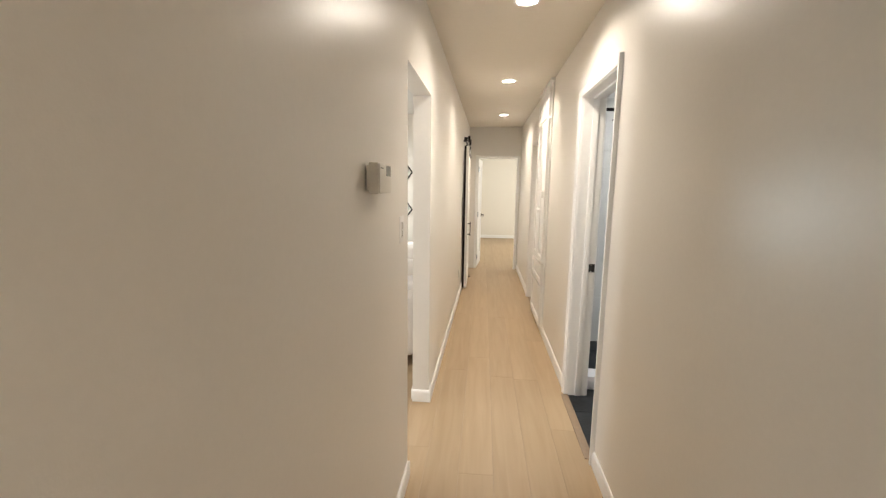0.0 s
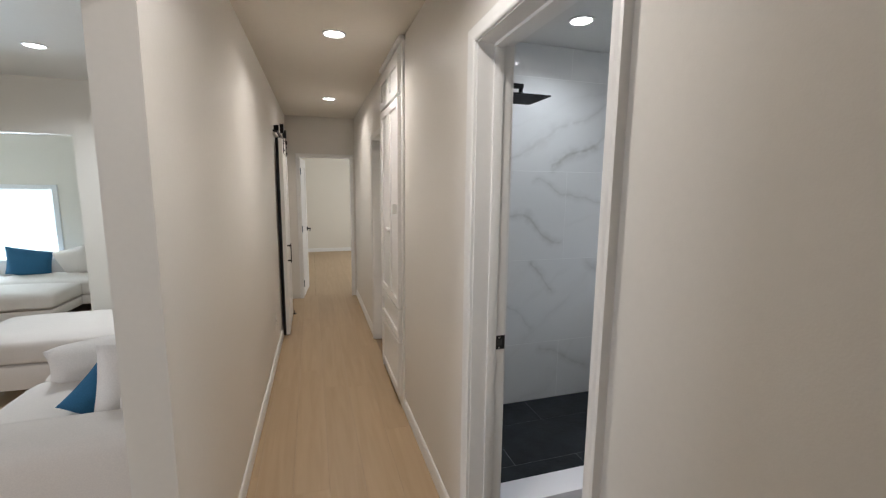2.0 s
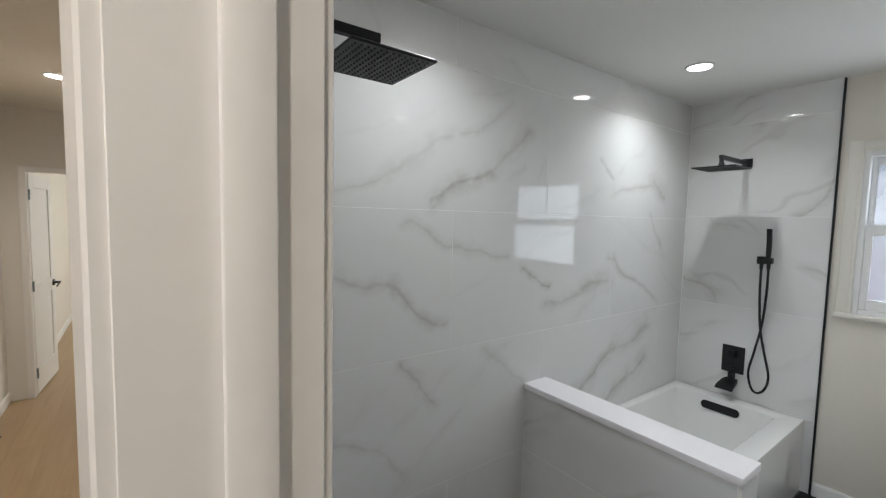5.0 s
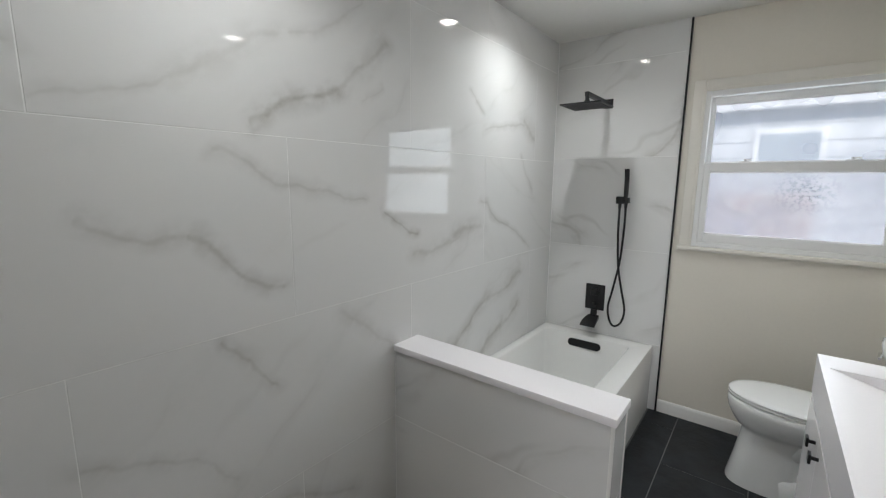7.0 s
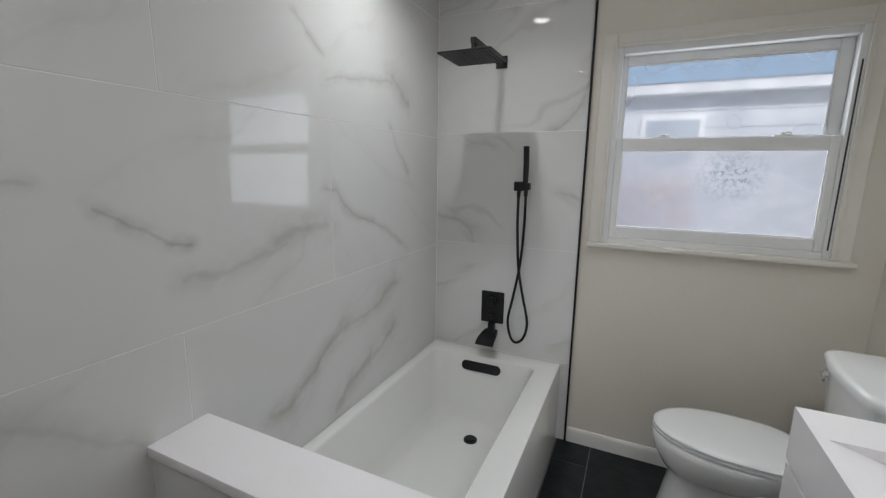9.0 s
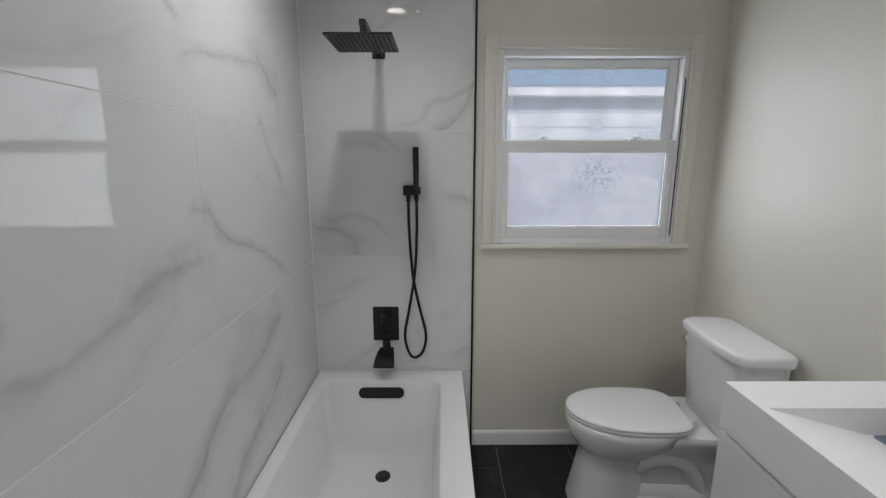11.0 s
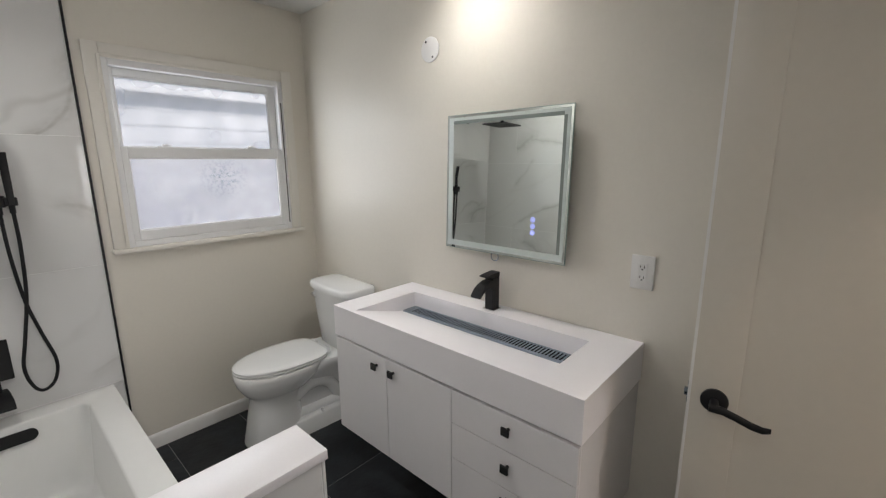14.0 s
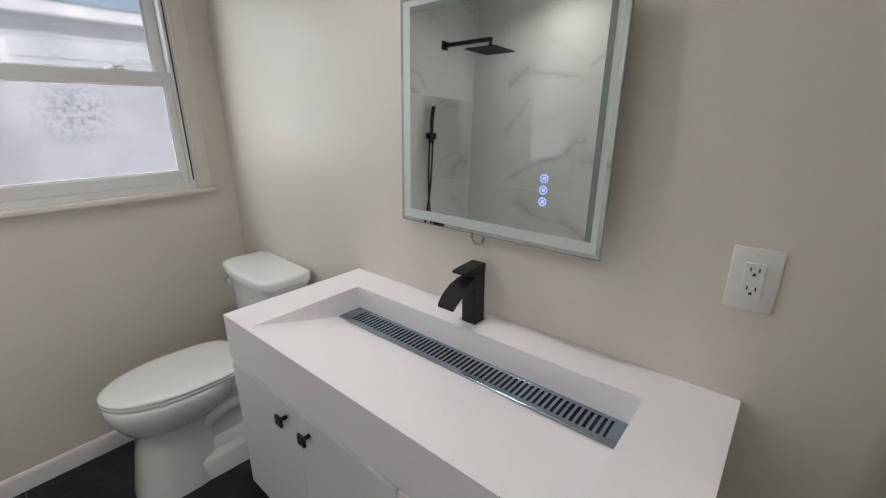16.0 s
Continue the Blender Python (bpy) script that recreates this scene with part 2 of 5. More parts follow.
def pane_glass(name, rough, scatter, droplets=0.0):
    m = bpy.data.materials.new(name)
    m.use_nodes = True
    n, l = m.node_tree.nodes, m.node_tree.links
    b = n["Principled BSDF"]
    b.inputs["Base Color"].default_value = (0.95, 0.975, 1.0, 1)
    b.inputs["Transmission Weight"].default_value = 1.0
    b.inputs["IOR"].default_value = 1.25
    tc, t = n.new("ShaderNodeTexCoord"), n.new("ShaderNodeTexNoise")
    t.inputs["Scale"].default_value, t.inputs["Detail"].default_value = 5.0, 3
    l.new(tc.outputs["Object"], t.inputs["Vector"])
    mr = n.new("ShaderNodeMapRange")
    mr.inputs["From Min"].default_value, mr.inputs["From Max"].default_value = 0.35, 0.65
    mr.inputs["To Min"].default_value, mr.inputs["To Max"].default_value = rough * 0.75, rough * 1.2
    l.new(t.outputs["Fac"], mr.inputs["Value"]), l.new(mr.outputs["Result"], b.inputs["Roughness"])
    tr, mx = n.new("ShaderNodeBsdfTranslucent"), n.new("ShaderNodeMixShader")
    tr.inputs["Color"].default_value = (0.97, 0.98, 1.0, 1)
    t3, m3 = n.new("ShaderNodeTexNoise"), n.new("ShaderNodeMapRange")
    t3.inputs["Scale"].default_value, t3.inputs["Detail"].default_value = 4.0, 1.5
    m3.inputs["From Min"].default_value, m3.inputs["From Max"].default_value = 0.35, 0.65
    m3.inputs["To Min"].default_value, m3.inputs["To Max"].default_value = scatter - 0.12, scatter + 0.12
    l.new(tc.outputs["Object"], t3.inputs["Vector"]), l.new(t3.outputs["Fac"], m3.inputs["Value"]), l.new(m3.outputs["Result"], mx.inputs["Fac"])
    l.new(b.outputs[0], mx.inputs[1]), l.new(tr.outputs[0], mx.inputs[2]), l.new(mx.outputs[0], n["Material Output"].inputs["Surface"])
    if droplets:
        # a patch of condensation below the meeting rail
        gy, dm = n.new("ShaderNodeVectorMath"), n.new("ShaderNodeVectorMath")
        gy.operation, dm.operation = "MULTIPLY", "DISTANCE"
        gy.inputs[1].default_value, dm.inputs[1].default_value = (0.0, 1.0, 0.62), (0.0, 0.42, 0.43)
        l.new(tc.outputs["Generated"], gy.inputs[0]), l.new(gy.outputs[0], dm.inputs[0])
        near, drop, both, wet = n.new("ShaderNodeMapRange"), n.new("ShaderNodeTexNoise"), n.new("ShaderNodeMath"), n.new("ShaderNodeMix")
        near.inputs["From Min"].default_value, near.inputs["From Max"].default_value = 0.06, 0.22
        near.inputs["To Min"].default_value, near.inputs["To Max"].default_value = 1.0, 0.0
        drop.inputs["Scale"].default_value, drop.inputs["Detail"].default_value = 55.0, 3.0
        spot = n.new("ShaderNodeMapRange")
        spot.inputs["From Min"].default_value, spot.inputs["From Max"].default_value = 0.46, 0.60
        l.new(tc.outputs["Object"], drop.inputs["Vector"]), l.new(drop.outputs["Fac"], spot.inputs["Value"])
        both.operation, wet.data_type = "MULTIPLY", "RGBA"
        wet.inputs["A"].default_value, wet.inputs["B"].default_value = (0.97, 0.975, 1.0, 1), (0.64, 0.67, 0.72, 1)
        l.new(dm.outputs["Value"], near.inputs["Value"]), l.new(near.outputs[0], both.inputs[0]), l.new(spot.outputs[0], both.inputs[1])
        l.new(both.outputs[0], wet.inputs["Factor"]), l.new(wet.outputs["Result"], tr.inputs["Color"]), l.new(wet.outputs["Result"], b.inputs["Base Color"])
        t2, bp = n.new("ShaderNodeTexVoronoi"), n.new("ShaderNodeBump")
        t2.inputs["Scale"].default_value = 90
        bp.inputs["Strength"].default_value, bp.inputs["Distance"].default_value = droplets, 0.002
        l.new(tc.outputs["Object"], t2.inputs["Vector"]), l.new(t2.outputs["Distance"], bp.inputs["Height"]), l.new(bp.outputs["Normal"], b.inputs["Normal"])
    return m


HALL_PAINT = mat("hall_wall_paint", (0.74, 0.71, 0.66), 0.335, 0, 60, 0.02, 0.10, 260, rough_var=0.03)
BATH_PAINT = mat("bath_wall_paint", (0.74, 0.70, 0.625), 0.40, 0, 60, 0.02, 0.10, 260, rough_var=0.05)
CEIL_PAINT = mat("ceiling_paint", (0.74, 0.73, 0.70), 0.6, 0, 40, 0.02, 0.08, 220)
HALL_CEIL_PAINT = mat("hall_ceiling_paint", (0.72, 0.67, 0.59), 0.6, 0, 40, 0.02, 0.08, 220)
TRIM = mat("trim_paint", (0.80, 0.79, 0.77), 0.34, 0, 40, 0.02, 0.04, 120, rough_var=0.015)
CASING_PAINT = mat("casing_paint", (0.77, 0.74, 0.68), 0.36, 0, 40, 0.02, 0.05, 120, rough_var=0.02)
VINYL = mat("window_vinyl", (0.80, 0.80, 0.80), 0.38, 0, 40, 0.02, rough_var=0.03)
PORCELAIN = mat("porcelain", (0.82, 0.825, 0.82), 0.08, 0, 20, 0.01, coat=0.4, rough_var=0.03)
ACRYLIC = mat("tub_acrylic", (0.83, 0.83, 0.815), 0.12, 0, 20, 0.012, coat=0.2, rough_var=0.04)
QUARTZ = mat("white_quartz", (0.90, 0.875, 0.895), 0.33, 0, 160, 0.02, rough_var=0.02)
LACQUER = mat("white_lacquer", (0.83, 0.81, 0.82), 0.20, 0, 30, 0.012, coat=0.0, rough_var=0.01)
# dark colour carries the shade seen in the gaps between vanity fronts
GAP_SHADE = mat("carcass_gap_shade", (0.16, 0.155, 0.15), 0.7, 0, 60, 0.1)
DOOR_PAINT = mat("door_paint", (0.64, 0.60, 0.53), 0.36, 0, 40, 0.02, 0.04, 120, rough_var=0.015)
BLACK = mat("matte_black_metal", (0.010, 0.010, 0.011), 0.40, 0.0, 80, 0.2, rough_var=0.07, spec=0.35)
RUBBER = mat("black_nozzles", (0.03, 0.03, 0.032), 0.6, 0, 80, 0.2)
CHROME = mat("chrome", (0.8, 0.8, 0.8), 0.12, 1.0, 60, 0.03, rough_var=0.05)
STEEL = mat("brushed_steel", (0.32, 0.385, 0.44), 0.20, 1.0, 120, 0.12, rough_var=0.04)
DARK = mat("drain_dark", (0.02, 0.022, 0.025), 0.6, 0, 60, 0.2)
GROUT = mat("grout", (0.86, 0.86, 0.85), 0.75, 0, 90, 0.06, 0.2, 300)
FLOOR_GROUT = mat("floor_grout", (0.17, 0.17, 0.17), 0.8, 0, 90, 0.15, 0.2, 300)
PLASTIC = mat("white_plastic", (0.78, 0.77, 0.75), 0.37, 0, 40, 0.015, rough_var=0.04)
BEIGE_PLASTIC = mat("aged_plastic", (0.66, 0.63, 0.57), 0.42, 0, 40, 0.03)
LCD = mat("display", (0.16, 0.17, 0.15), 0.2, 0, 40, 0.05)
SLOT = mat("socket_slots", (0.03, 0.03, 0.03), 0.6)
MARBLE = marble("marble_tile")
VEINS_HIGH = [(1.38, 1.74, 1.59, 1.82, 0.03, 0.30), (1.60, 1.71, 1.87, 1.84, 0.03, 0.26), (1.87, 1.84, 2.24, 2.01, 0.06, 0.28), (2.09, 1.70, 2.42, 1.88, 0.05, 0.62), (2.42, 1.88, 2.73, 2.07, 0.05, 0.42),
              (2.29, 2.02, 2.60, 2.19, 0.03, 0.25), (2.52, 1.83, 2.66, 1.90, 0.02, 0.20), (3.28, 2.03, 3.43, 1.93, 0.025, 0.38), (3.45, 1.82, 3.93, 1.90, 0.035, 0.36), (3.90, 1.92, 4.07, 1.82, 0.06, 0.42)]
VEINS_MID = [(1.96, 1.61, 2.21, 1.53, 0.03, 0.34), (2.21, 1.53, 2.52, 1.47, 0.03, 0.34), (1.72, 1.44, 1.93, 1.37, 0.04, 0.36), (1.93, 1.37, 2.21, 1.17, 0.04, 0.48), (1.24, 1.46, 1.50, 1.36, 0.03, 0.24),
             (2.64, 1.40, 2.86, 1.30, 0.03, 0.58), (2.85, 1.20, 3.20, 1.25, 0.05, 0.36), (3.14, 1.27, 3.45, 1.30, 0.08, 0.46), (3.47, 1.45, 3.85, 1.21, 0.035, 0.50), (3.85, 1.21, 4.07, 1.10, 0.03, 0.34), (3.85, 1.68, 4.05, 1.51, 0.03, 0.34)]
VEINS_LOW = [(1.99, 1.05, 2.18, 0.81, 0.035, 0.40), (2.42, 1.03, 2.72, 0.81, 0.05, 0.26), (3.13, 0.64, 3.50, 0.82, 0.06, 0.50), (3.50, 0.82, 3.95, 0.95, 0.05, 0.42), (3.42, 0.49, 3.90, 0.75, 0.07, 0.46),
             (1.60, 0.81, 1.85, 0.70, 0.04, 0.32), (1.85, 0.70, 1.97, 0.56, 0.04, 0.24), (1.35, 0.81, 1.46, 0.88, 0.03, 0.22), (2.05, 0.40, 2.50, 0.22, 0.04, 0.30)]
MARBLE_LONG = marble("marble_tile_long_wall", VEINS_HIGH + VEINS_MID + VEINS_LOW, 0.30)
PLANK = planks("oak_planks")
SLATE = slate("dark_slate")
SUBFLOOR = mat("floor_shadow_gap", (0.12, 0.085, 0.055), 0.8, 0, 40, 0.1)
MIRROR = mat("mirror_silver", (0.72, 0.76, 0.73), 0.015, 1.0, 8, 0.01, rough_var=0.004)
# dark tone painted for the unlit gap mirrored beside the frosted band
GAP_REFLECTION = mat("gap_reflection_strip", (0.24, 0.28, 0.265), 0.34, 0.5, 60, 0.05, rough_var=0.02)
FROST = mat("frosted_band", (0.62, 0.68, 0.66), 0.45, 0.25, 60, 0.04)
GLASS_EDGE = mat("glass_edge", (0.32, 0.40, 0.37), 0.2, 0, 60, 0.06)
FABRIC = mat("cream_fabric", (0.70, 0.645, 0.59), 0.9, 0, 180, 0.08, 0.5, 700, spec=0.2)
PILLOW_CREAM = mat("cream_pillow", (0.74, 0.69, 0.64), 0.9, 0, 160, 0.1, 0.5, 600, spec=0.2)
PILLOW_BLUE = mat("blue_pillow", (0.035, 0.12, 0.22), 0.85, 0, 160, 0.2, 0.5, 600, spec=0.2)
LEG_WOOD = mat("dark_leg_wood", (0.06, 0.035, 0.022), 0.4, 0, 50, 0.2)
THRESH = mat("threshold_wood", (0.27, 0.19, 0.12), 0.45, 0, 50, 0.15)
LENS = glow("lamp_lens", (1.0, 0.95, 0.88), 24.0)
BUTTON = glow("touch_button", (0.36, 0.42, 1.0), 0.9)
CLEAR = pane_glass("upper_pane_glass", 0.085, 0.18)
FROSTED = pane_glass("lower_pane_glass", 0.20, 0.40, 0.12)
SHADE_GLOW = glow("daylit_roller_blind", (0.88, 0.98, 1.0), 0.8)
SIDING = mat("neighbour_siding", (0.62, 0.635, 0.655), 0.7, 0, 20, 0.06, 0.2, 60)
ROOFING = mat("neighbour_roof", (0.13, 0.18, 0.30), 0.8, 0, 12, 0.25, 0.4, 30)
BRICKISH = mat("neighbour_red_panel", (0.50, 0.42, 0.40), 0.8, 0, 20, 0.2, 0.3, 40)
GLASS_DARK = mat("neighbour_pane", (0.42, 0.46, 0.50), 0.3)
CONCRETE = mat("pale_concrete", (0.62, 0.62, 0.61), 0.85, 0, 6, 0.12, 0.3, 40)


# ---- mesh helpers ----
def box(bm, x0, x1, y0, y1, z0, z1, bevel=0.0, seg=2):
    vs = bmesh.ops.create_cube(bm, size=1.0)["verts"]
    for v in vs:
        v.co = Vector((x0 + (v.co.x + 0.5) * (x1 - x0), y0 + (v.co.y + 0.5) * (y1 - y0), z0 + (v.co.z + 0.5) * (z1 - z0)))
    if bevel:
        es = list({e for v in vs for e in v.link_edges})
        bmesh.ops.bevel(bm, geom=es, offset=bevel, segments=seg, profile=0.5, affect="EDGES")
    return bm


def boxes(*args):
    bm = bmesh.new()
    for a in args:
        box(bm, *a)
    return bm


def cyl(bm, p, q, r, r2=None, n=24):
    """A round bar from p to q."""
    p, q = Vector(p), Vector(q)
    d = q - p
    m = Matrix.Translation((p + q) / 2) @ d.to_track_quat("Z", "Y").to_matrix().to_4x4()
    bmesh.ops.create_cone(bm, cap_ends=True, segments=n, radius1=r, radius2=r if r2 is None else r2, depth=d.length, matrix=m)
    return bm


def tube(bm, pts, r, n=10):
    """A round hose swept along points."""
    pts = [Vector(p) for p in pts]
    rings, side = [], None
    for i, p in enumerate(pts):
        d = (pts[min(i + 1, len(pts) - 1)] - pts[max(i - 1, 0)]).normalized()
        if side is None:
            side = d.orthogonal().normalized()
        side = (side - d * side.dot(d)).normalized()
        up = d.cross(side)
        rings.append([bm.verts.new(p + side * r * math.cos(2 * math.pi * k / n) + up * r * math.sin(2 * math.pi * k / n)) for k in range(n)])
    for a, b in zip(rings, rings[1:]):
        for k in range(n):
            bm.faces.new((a[k], a[(k + 1) % n], b[(k + 1) % n], b[k]))
    bm.faces.new(rings[0][::-1]), bm.faces.new(rings[-1])
    return bm


def loft(bm, rings, caps=True):
    """Skin over closed rings of equal length."""
    vs = [[bm.verts.new(p) for p in r] for r in rings]
    n = len(vs[0])
    for a, b in zip(vs, vs[1:]):
        for k in range(n):
            bm.faces.new((a[k], a[(k + 1) % n], b[(k + 1) % n], b[k]))
    if caps:
        bm.faces.new(vs[0][::-1]), bm.faces.new(vs[-1])
    return bm


def smooth_curve(pts, steps=8):
    """Catmull-Rom points through the given ones."""
    pts = [Vector(p) for p in pts]
    out = []
    for i in range(len(pts) - 1):
        a, b, c, d = pts[max(i - 1, 0)], pts[i], pts[i + 1], pts[min(i + 2, len(pts) - 1)]
        for s in range(steps):
            t = s / steps
            out.append(0.5 * ((2 * b) + (c - a) * t + (2 * a - 5 * b + 4 * c - d) * t * t + (3 * b - a - 3 * c + d) * t ** 3))
    return out + [pts[-1]]


def origin_of(ob):
    v = Vector()
    while ob:
        v += ob.location
        ob = ob.parent
    return v


def finish(name, bm, material, smooth):
    bmesh.ops.recalc_face_normals(bm, faces=bm.faces)
    me = bpy.data.meshes.new(name)
    bm.to_mesh(me)
    bm.free()
    me.materials.append(material)
    if smooth:
        for p in me.polygons:
            p.use_smooth = True
        me.set_sharp_from_angle(angle=radians(smooth))
    return me


def part(name, bm, material, parent, label="", smooth=35, local=False):
    """One mesh under a thing or a part; corners in the room's metres unless local."""
    if not local:
        o = origin_of(parent)
        for v in bm.verts:
            v.co -= o
    ob = new(name, finish(name, bm, material, smooth))
    ob.parent = parent
    return tagged(ob, label)


def thing(name, base, label, category, group="", kind=""):
    ob = new(name)
    ob.location = base
    return tagged(ob, label, category, group, kind)


def solid(name, bm, material, label, category, kind="structure", smooth=35, base=(0, 0, 0)):
    """A top-level mesh."""
    for v in bm.verts:
        v.co -= Vector(base)
    ob = new(name, finish(name, bm, material, smooth))
    ob.location = base
    return tagged(ob, label, category, kind=kind)


# ---- structure: hall, bathroom, rooms beyond ----
HL, HL2, HR, BX = 0.082, 0.118, 1.08, 1.218    # hall faces and the bathroom's side of the partition
Y0, YE, WB = -0.70, 8.885, -0.015
D0, D1, DH = 3.490, 4.228, 2.08                 # bathroom doorway
O0, O1, OH = 3.243, 4.012, 2.055                # opening to the living room
BY0, BY1, BXE = 3.355, 5.3648, 4.42            # bathroom walls



def west(y):
    """The hall's west wall runs a little out of square."""
    return 0.100 + 0.0145 * (y - 4.05)


bm = boxes((WB, 0.1, Y0, O0, 0, CEIL), (WB, 0.1, O1, YE + 0.1, 0, CEIL), (WB, 0.1, O0, O1, OH, CEIL))
for v in bm.verts:
    if v.co.x > 0:
        v.co.x = west(v.co.y)
wall_hall_west = solid("wall_hall_west", bm, HALL_PAINT, "warm white painted hall wall with an open passage", "wall")
wall_hall_east = solid("wall_hall_east", boxes((HR, BX, Y0, D0 - 0.018, 0, CEIL), (HR, BX, D1 + 0.018, 6.34, 0, CEIL), (HR, BX, 6.98, YE + 0.1, 0, CEIL),
                       (HR, BX, D0 - 0.018, D1 + 0.018, DH + 0.018, CEIL), (HR, BX, 6.34, 6.98, 2.04, CEIL)), HALL_PAINT, "warm white painted wall between hall and bathroom", "wall")
wall_hall_south = solid("wall_hall_south", boxes((WB, BX, Y0 - 0.12, Y0, 0, CEIL)), HALL_PAINT, "plain warm white wall closing the hall", "wall")
EX0, EX1, EH = 0.325, 1.035, 1.985
wall_hall_north = solid("wall_hall_north", boxes((HL2, EX0, YE, YE + 0.1, 0, CEIL), (EX1, HR, YE, YE + 0.1, 0, CEIL), (EX0, EX1, YE, YE + 0.1, EH, CEIL)), HALL_PAINT,
                        "warm white end wall of the hall with a doorway", "wall")
wall_bath_north = solid("wall_bath_north", boxes((BX, BXE + 0.14, BY1, BY1 + 0.1, 0, CEIL)), GROUT, "bathroom wall clad in large marble-look tiles", "wall")
WY0, WY1, WZ0, WZ1 = 3.53, 4.435, 1.155, 2.08
wall_bath_east = solid("wall_bath_east", boxes((BXE, BXE + 0.14, BY0 - 0.1, WY0, 0, CEIL), (BXE, BXE + 0.14, WY1, BY1, 0, CEIL), (BXE, BXE + 0.14, WY0, WY1, 0, WZ0),
                       (BXE, BXE + 0.14, WY0, WY1, WZ1, CEIL)), BATH_PAINT, "off-white bathroom wall with a sash window", "wall")
wall_bath_south = solid("wall_bath_south", boxes((BX, BXE, BY0 - 0.1, BY0, 0, CEIL)), BATH_PAINT, "off-white bathroom wall behind vanity and toilet", "wall")

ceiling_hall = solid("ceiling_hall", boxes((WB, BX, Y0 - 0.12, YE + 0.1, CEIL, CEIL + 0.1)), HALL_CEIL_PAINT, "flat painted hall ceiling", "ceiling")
ceiling_bath = solid("ceiling_bath", boxes((BX, BXE + 0.14, BY0 - 0.1, BY1 + 0.1, CEIL, CEIL + 0.1)), CEIL_PAINT, "flat painted bathroom ceiling", "ceiling")
ceiling_living = solid("ceiling_living", boxes((-5.2, WB, 1.0, 9.9, CEIL, CEIL + 0.1)), CEIL_PAINT, "flat painted living room ceiling", "ceiling")
ceiling_bedroom = solid("ceiling_bedroom", boxes((WB, 3.5, YE + 0.1, 13.52, CEIL, CEIL + 0.1)), CEIL_PAINT, "flat painted ceiling of the end room", "ceiling")

# end room
wall_bedroom_north = solid("wall_bedroom_north", boxes((0.1, 3.5, 13.42, 13.52, 0, CEIL)), BATH_PAINT, "pale painted far wall of the end room", "wall")
wall_bedroom_west = solid("wall_bedroom_west", boxes((0.13, 0.25, YE + 0.1, 13.42, 0, CEIL)), BATH_PAINT, "pale painted side wall of the end room", "wall")
# invented recess for the fill lamp, its back panel shutting out the sun
wall_bedroom_east = solid("wall_bedroom_east", boxes((3.4, 3.5, YE + 0.1, 10.4, 0, CEIL), (3.4, 3.5, 12.0, 13.42, 0, CEIL), (3.4, 3.5, 10.4, 12.0, 0, 0.85), (3.4, 3.5, 10.4, 12.0, 2.05, CEIL), (3.46, 3.49, 10.4, 12.0, 0.85, 2.05)), BATH_PAINT,
                          "pale painted side wall of the end room with an added, unseen lamp recess", "wall")
wall_bedroom_south = solid("wall_bedroom_south", boxes((BX, 3.5, YE, YE + 0.1, 0, CEIL)), BATH_PAINT, "pale painted wall of the end room", "wall")
# side room behind the second hall door
wall_closet = solid("wall_closet", boxes((BX + 0.8, BX + 0.9, BY1 + 0.1, 8.0, 0, CEIL), (BX, BX + 0.8, 8.0, 8.1, 0, CEIL)), BATH_PAINT, "plain painted wall closing the side room", "wall")
ceiling_closet = solid("ceiling_closet", boxes((BX, BX + 0.9, BY1 + 0.1, 8.1, CEIL, CEIL + 0.1)), CEIL_PAINT, "plain painted side room ceiling", "ceiling")
# living room
LWY, LDX = 7.55, -1.60
wall_living_north = solid("wall_living_north", boxes((LDX, WB, LWY, LWY + 0.12, 0, CEIL), (-3.3, LDX, LWY, LWY + 0.12, 2.02, CEIL), (-3.5, -3.3, LWY, LWY + 0.12, 0, CEIL)), BATH_PAINT,
                          "white living room wall with a wide opening", "wall")
# unseen opening made up to hold the side fill, closed behind by a panel
wall_living_west = solid("wall_living_west", boxes((-3.5, -3.4, 1.1, 2.0, 0, CEIL), (-3.5, -3.4, 3.6, LWY, 0, CEIL), (-3.5, -3.4, 2.0, 3.6, 0, 0.8), (-3.5, -3.4, 2.0, 3.6, 2.0, CEIL), (-3.49, -3.46, 2.0, 3.6, 0.8, 2.0)), BATH_PAINT,
                         "white living room wall with an added, unseen lamp recess", "wall")
wall_living_south = solid("wall_living_south", boxes((-3.5, WB, 1.0, 1.1, 0, CEIL)), BATH_PAINT, "plain white living room wall", "wall")
SWY, SX0, SX1, SZ0, SZ1 = 9.75, -4.25, -2.85, 0.60, 1.50
wall_sunroom_north = solid("wall_sunroom_north", boxes((-5.2, SX0, SWY, SWY + 0.12, 0, CEIL), (SX1, -1.2, SWY, SWY + 0.12, 0, CEIL), (SX0, SX1, SWY, SWY + 0.12, 0, SZ0), (SX0, SX1, SWY, SWY + 0.12, SZ1, CEIL)),
                           BATH_PAINT, "pale wall of the sitting room with a window", "wall")
wall_sunroom_sides = solid("wall_sunroom_sides", boxes((-1.3, -1.2, LWY + 0.12, SWY, 0, CEIL), (-5.2, -5.1, LWY, SWY, 0, CEIL), (-5.1, -3.5, LWY, LWY + 0.12, 0, CEIL)), BATH_PAINT,
                           "pale side walls of the sitting room", "wall")

# floors under the boards and tiles
floor_hall = solid("floor_hall", boxes((-5.2, HR, Y0 - 0.12, 13.52, -0.12, -0.012), (HR, 3.5, YE - 0.0, 13.52, -0.12, -0.012)), SUBFLOOR, "pale oak plank floor through hall and rooms", "floor")
